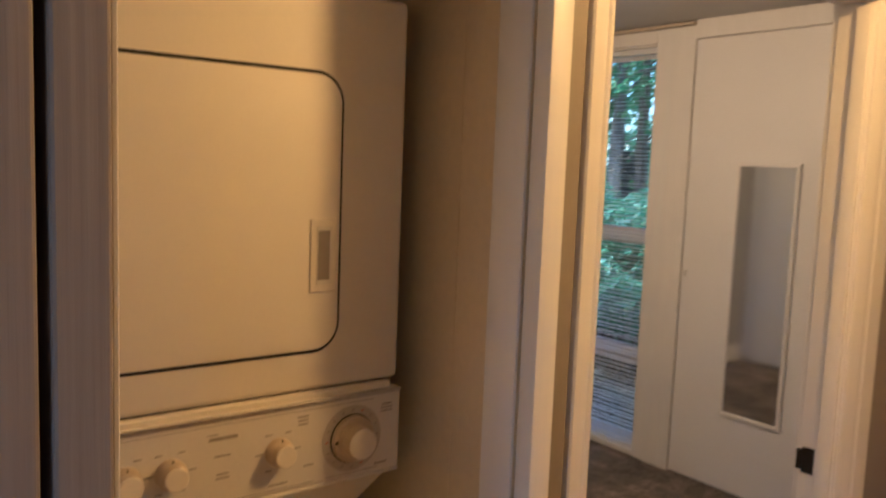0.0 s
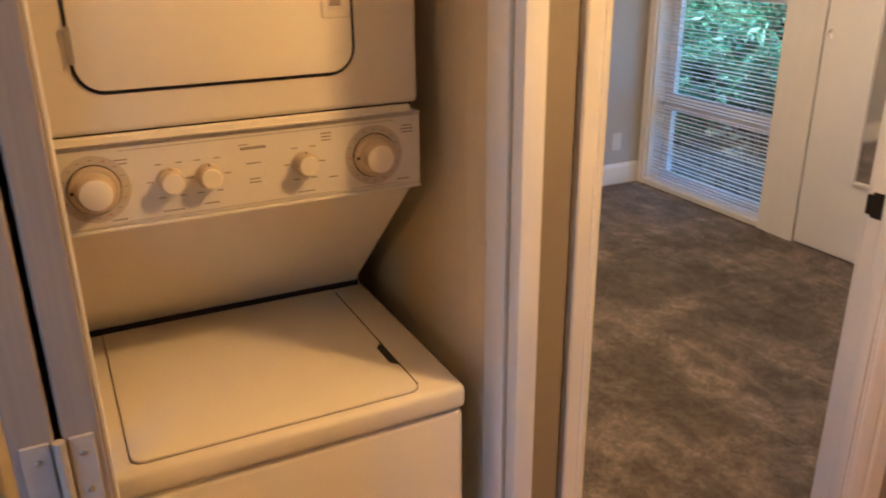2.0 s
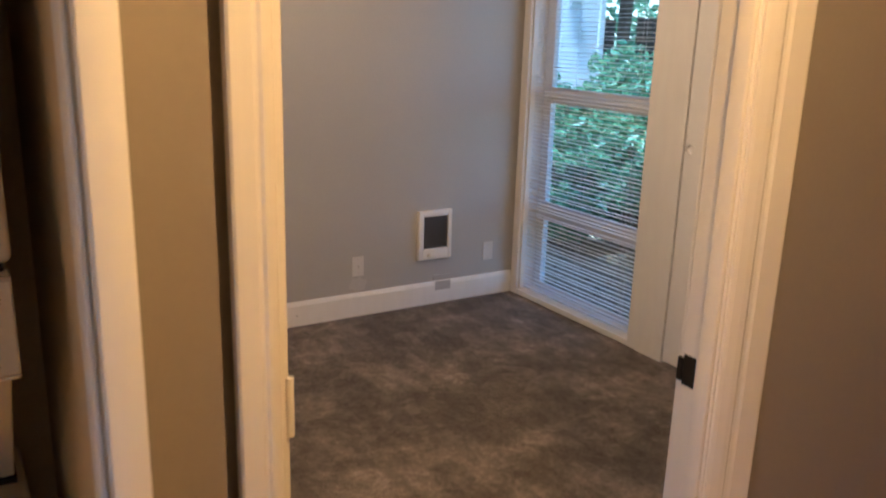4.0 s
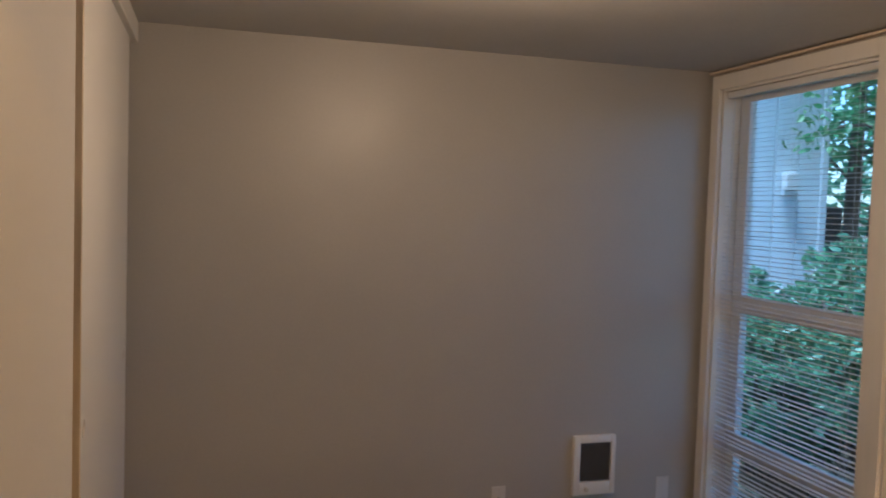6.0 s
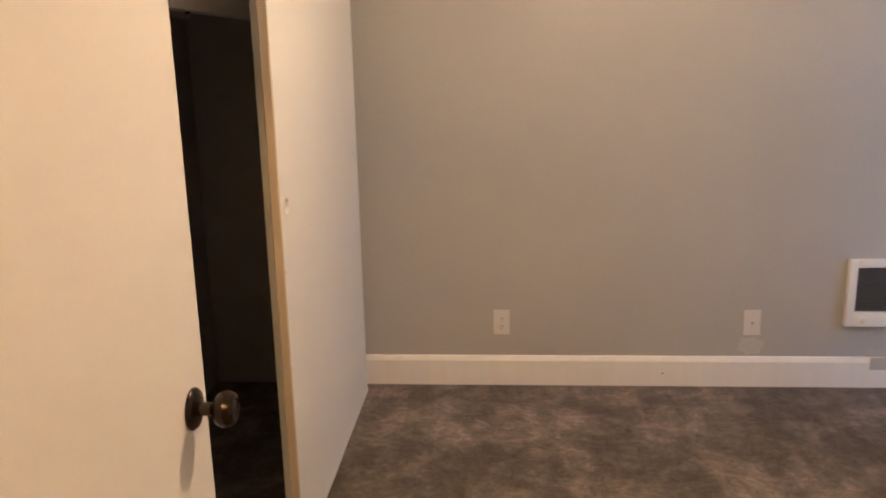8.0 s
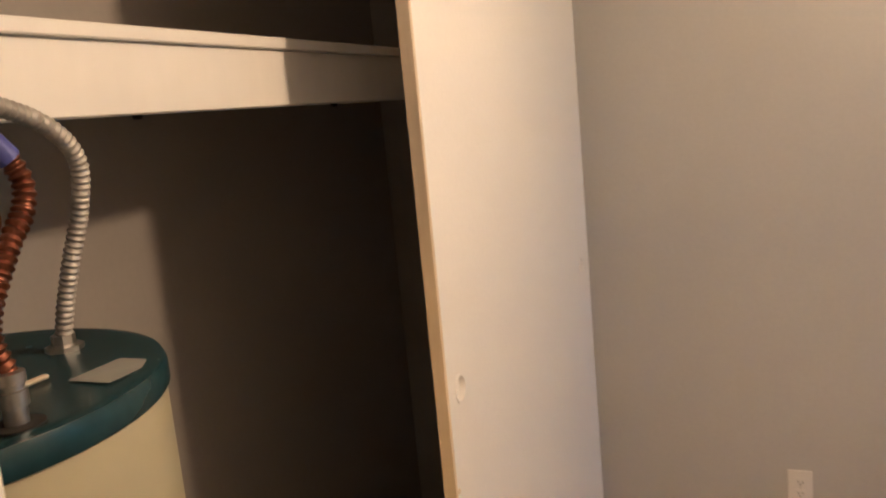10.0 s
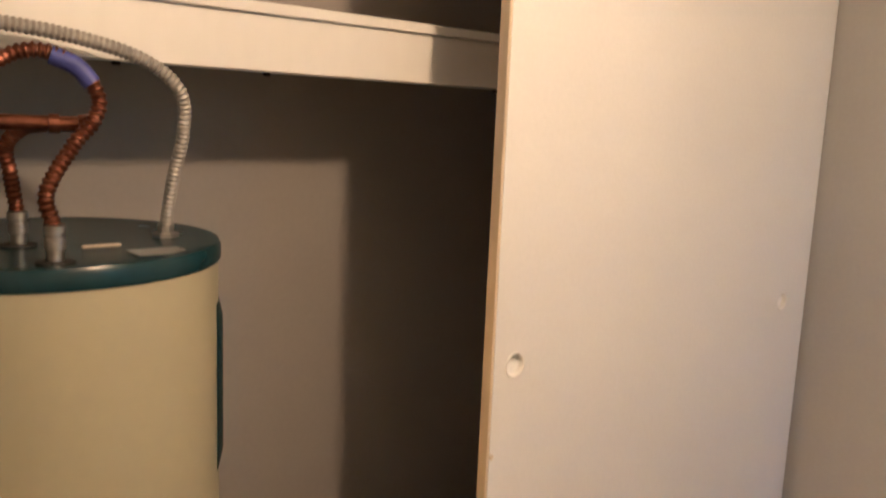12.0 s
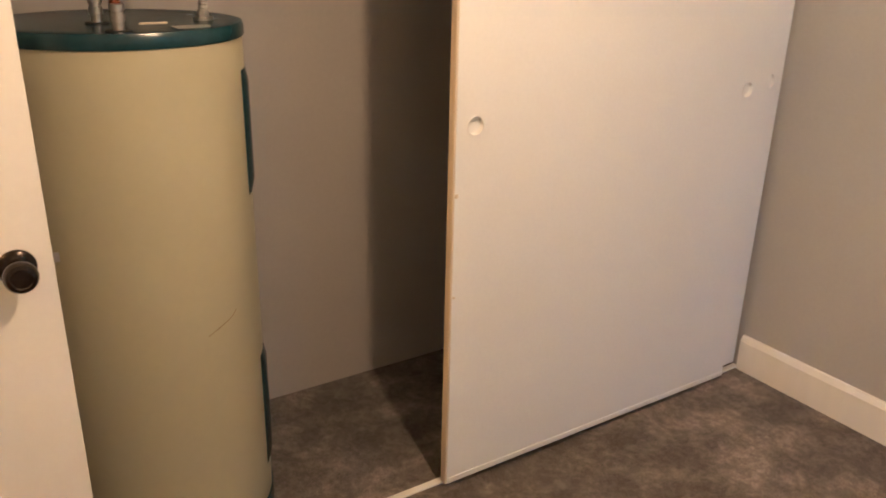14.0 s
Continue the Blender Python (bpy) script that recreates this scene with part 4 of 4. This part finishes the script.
# Near-black boards added to fill a dark area behind the trees.
fence = thing("fence", "made-up row of near-black boards behind the trees", "fence")
for i in range(26):
    part("board", boxes((6.9 + i * 0.5, 7.37 + i * 0.5, 11.0 - i * 0.45, 11.03 - i * 0.45, -0.12, 1.9 + 0.03 * (i % 3)), bevel=0.004), DARKWOOD, fence)


def leaves(name, count, place, size, mat, parent, seed):
    """Many small folded leaves; place(rng) gives the spot of each."""
    rng = np.random.default_rng(seed)
    verts, faces = [], []
    for _ in range(count):
        p = Vector(place(rng))
        s = size * rng.uniform(0.6, 1.35)
        q = Euler(rng.uniform(0, 6.283, 3)).to_matrix()
        shape = ((0, -1, 0), (0.42, -0.2, 0.14), (0.36, 0.45, 0.12), (0, 1, -0.1), (-0.36, 0.45, 0.12), (-0.42, -0.2, 0.14), (0, 0, 0))
        b = len(verts)
        verts += [tuple(p + q @ (Vector(v) * s)) for v in shape]
        faces += [(b, b + 1, b + 6), (b + 1, b + 2, b + 6), (b + 2, b + 3, b + 6), (b + 3, b + 4, b + 6), (b + 4, b + 5, b + 6), (b + 5, b, b + 6)]
    me = bpy.data.meshes.new(name)
    me.from_pydata(verts, [], faces)
    me.materials.append(mat)
    ob = new(name, me)
    if parent is not None:
        ob.parent = parent
    return ob


def bush(x, y, r, h, seed, n=3400):
    ob = thing("hedge_bush", "dense leafy green shrub growing outside the window", "shrub", "garden shrubs")
    rng0 = np.random.default_rng(seed)
    lumps = [(x + rng0.uniform(-r, r) * 0.7, y + rng0.uniform(-r, r) * 0.7, rng0.uniform(0.25, 0.85) * h, r * rng0.uniform(0.35, 0.6)) for _ in range(12)]

    def place(rng):
        cx, cy, cz, cr = lumps[rng.integers(len(lumps))]
        d = rng.normal(size=3)
        d *= cr * rng.uniform(0.55, 1.08) / np.linalg.norm(d)
        return (cx + d[0], cy + d[1], max(-0.08, cz + d[2] * 0.9))
    leaves("foliage", n, place, 0.052, LEAF, ob, seed)
    for k in range(5):
        a = 2 * math.pi * k / 5 + seed
        part("stem", tube([(x + 0.05 * math.cos(a), y + 0.05 * math.sin(a), -0.13), (x + 0.12 * math.cos(a), y + 0.12 * math.sin(a), h * 0.4), (x + r * 0.5 * math.cos(a), y + r * 0.5 * math.sin(a), h * 0.8)], 0.012, 6, 0.2), BARK, ob)


for i, (x, y, r, h) in enumerate(((4.55, 5.9, 0.62, 1.25), (5.05, 5.15, 0.65, 1.30), (5.5, 4.5, 0.66, 1.25), (5.75, 5.6, 0.7, 1.45), (6.0, 3.9, 0.7, 1.3), (6.3, 3.1, 0.7, 1.35), (4.2, 6.6, 0.6, 1.15), (6.5, 4.9, 0.75, 1.5), (6.6, 2.3, 0.7, 1.3), (5.0, 6.6, 0.6, 1.2), (4.15, 5.1, 0.42, 0.75), (4.55, 4.4, 0.42, 0.7), (5.0, 3.75, 0.45, 0.75), (5.4, 3.1, 0.45, 0.8))):
    bush(x, y, r, h * 1.06, 10 + i)


def tree(x, y, h, r, seed, n, lean=0.0, low=1.5):
    ob = thing("tree", "slender garden tree with light green leaves", "tree", "garden trees")
    rng0 = np.random.default_rng(seed)
    line = spline([(x, y, -0.15), (x + 0.08 + lean * 0.3, y + 0.05, h * 0.35), (x - 0.05 + lean * 0.7, y - 0.06, h * 0.7), (x + 0.1 + lean, y, h)], 0.3)
    bm = bmesh.new()
    rings = []
    for i, p in enumerate(line):
        rad = 0.11 * (1 - 0.8 * i / len(line)) * (1 + 0.1 * math.sin(i * 2.1))
        rings.append([bm.verts.new((p.x + rad * math.cos(2 * math.pi * k / 10), p.y + rad * math.sin(2 * math.pi * k / 10), p.z)) for k in range(10)])
    for a, b in zip(rings, rings[1:]):
        for k in range(10):
            bm.faces.new((a[k], a[(k + 1) % 10], b[(k + 1) % 10], b[k]))
    part("trunk", bm, BARK, ob, smooth=True)
    tips = []
    for k in range(16):
        z = rng0.uniform(low, h * 0.95)
        a, ln = rng0.uniform(0, 6.28), rng0.uniform(0.4, 1.0) * r
        base = min(line, key=lambda p: abs(p.z - z))
        tip = base + Vector((math.cos(a) * ln, math.sin(a) * ln, rng0.uniform(-0.2, 0.5)))
        mid = (base + tip) / 2 + Vector((0, 0, 0.15))
        part("limb", tube([base, mid, tip], 0.016, 6, 0.2), BARK, ob)
        tips += [mid, tip, (mid + tip) / 2]

    def place(rng):
        t = tips[rng.integers(len(tips))]
        d = rng.normal(size=3) * (0.20, 0.20, 0.16)
        return (t.x + d[0], t.y + d[1], t.z + d[2])
    leaves("crown", n, place, 0.06, LEAF2, ob, seed)


for i, (x, y, h, r, lean, low) in enumerate(((6.55, 6.4, 6.0, 1.1, 0.2, 1.9), (7.5, 6.7, 6.5, 1.3, -0.2, 1.4), (8.2, 5.6, 6.0, 1.4, 0.3, 1.2), (9.2, 6.6, 7.0, 1.6, 0.0, 1.0), (7.6, 8.2, 7.0, 1.4, 0.2, 1.6), (9.0, 8.4, 7.5, 1.8, 0.0, 0.8), (8.6, 4.2, 6.0, 1.5, 0.2, 1.0), (10.5, 5.0, 7.0, 1.8, 0.0, 0.6))):
    tree(x, y, h, r, 40 + i, 1500, lean, low)


def far_place(rng):
    t = rng.uniform(0, 1)
    return (10 + 7 * t + rng.normal() * 0.8, 13 - 13 * t + rng.normal() * 0.8, abs(rng.normal()) * 2.6)


tagged(leaves("far_foliage", 14000, far_place, 0.10, LEAF, None, 77), "dense green woodland behind the garden", "woods", kind="stuff")


def litter_place(rng):
    return (rng.uniform(3.1, 6.5), rng.uniform(2.5, 7.5), -0.115 + rng.uniform(0, 0.012))


tagged(leaves("leaf_litter", 2500, litter_place, 0.03, BARK, None, 78), "dry fallen leaves scattered over the soil", "leaf litter", kind="stuff")

# ---- boards of the hallway floor ----
random.seed(9)
board_me = {}
for row in range(22):
    y0 = -1.9 + row * 0.1252
    x = -2.6
    first = random.choice((0.6, 0.9, 1.2))
    while x < 2.39:
        w = min(first, 2.4 - x)
        first = 1.25
        key = round(w, 3)
        if key not in board_me:
            bm = boxes((0.0006, w - 0.0006, 0.0005, 0.1246, -0.0055, 0.0), bevel=0.0008)
            board_me[key] = bpy.data.meshes.new("board")
            bm.to_mesh(board_me[key])
            bm.free()
            board_me[key].materials.append(OAK)
        plank = new("board", board_me[key])
        plank.parent = hall_floor
        plank.location = (x, y0, 0)
        x += w
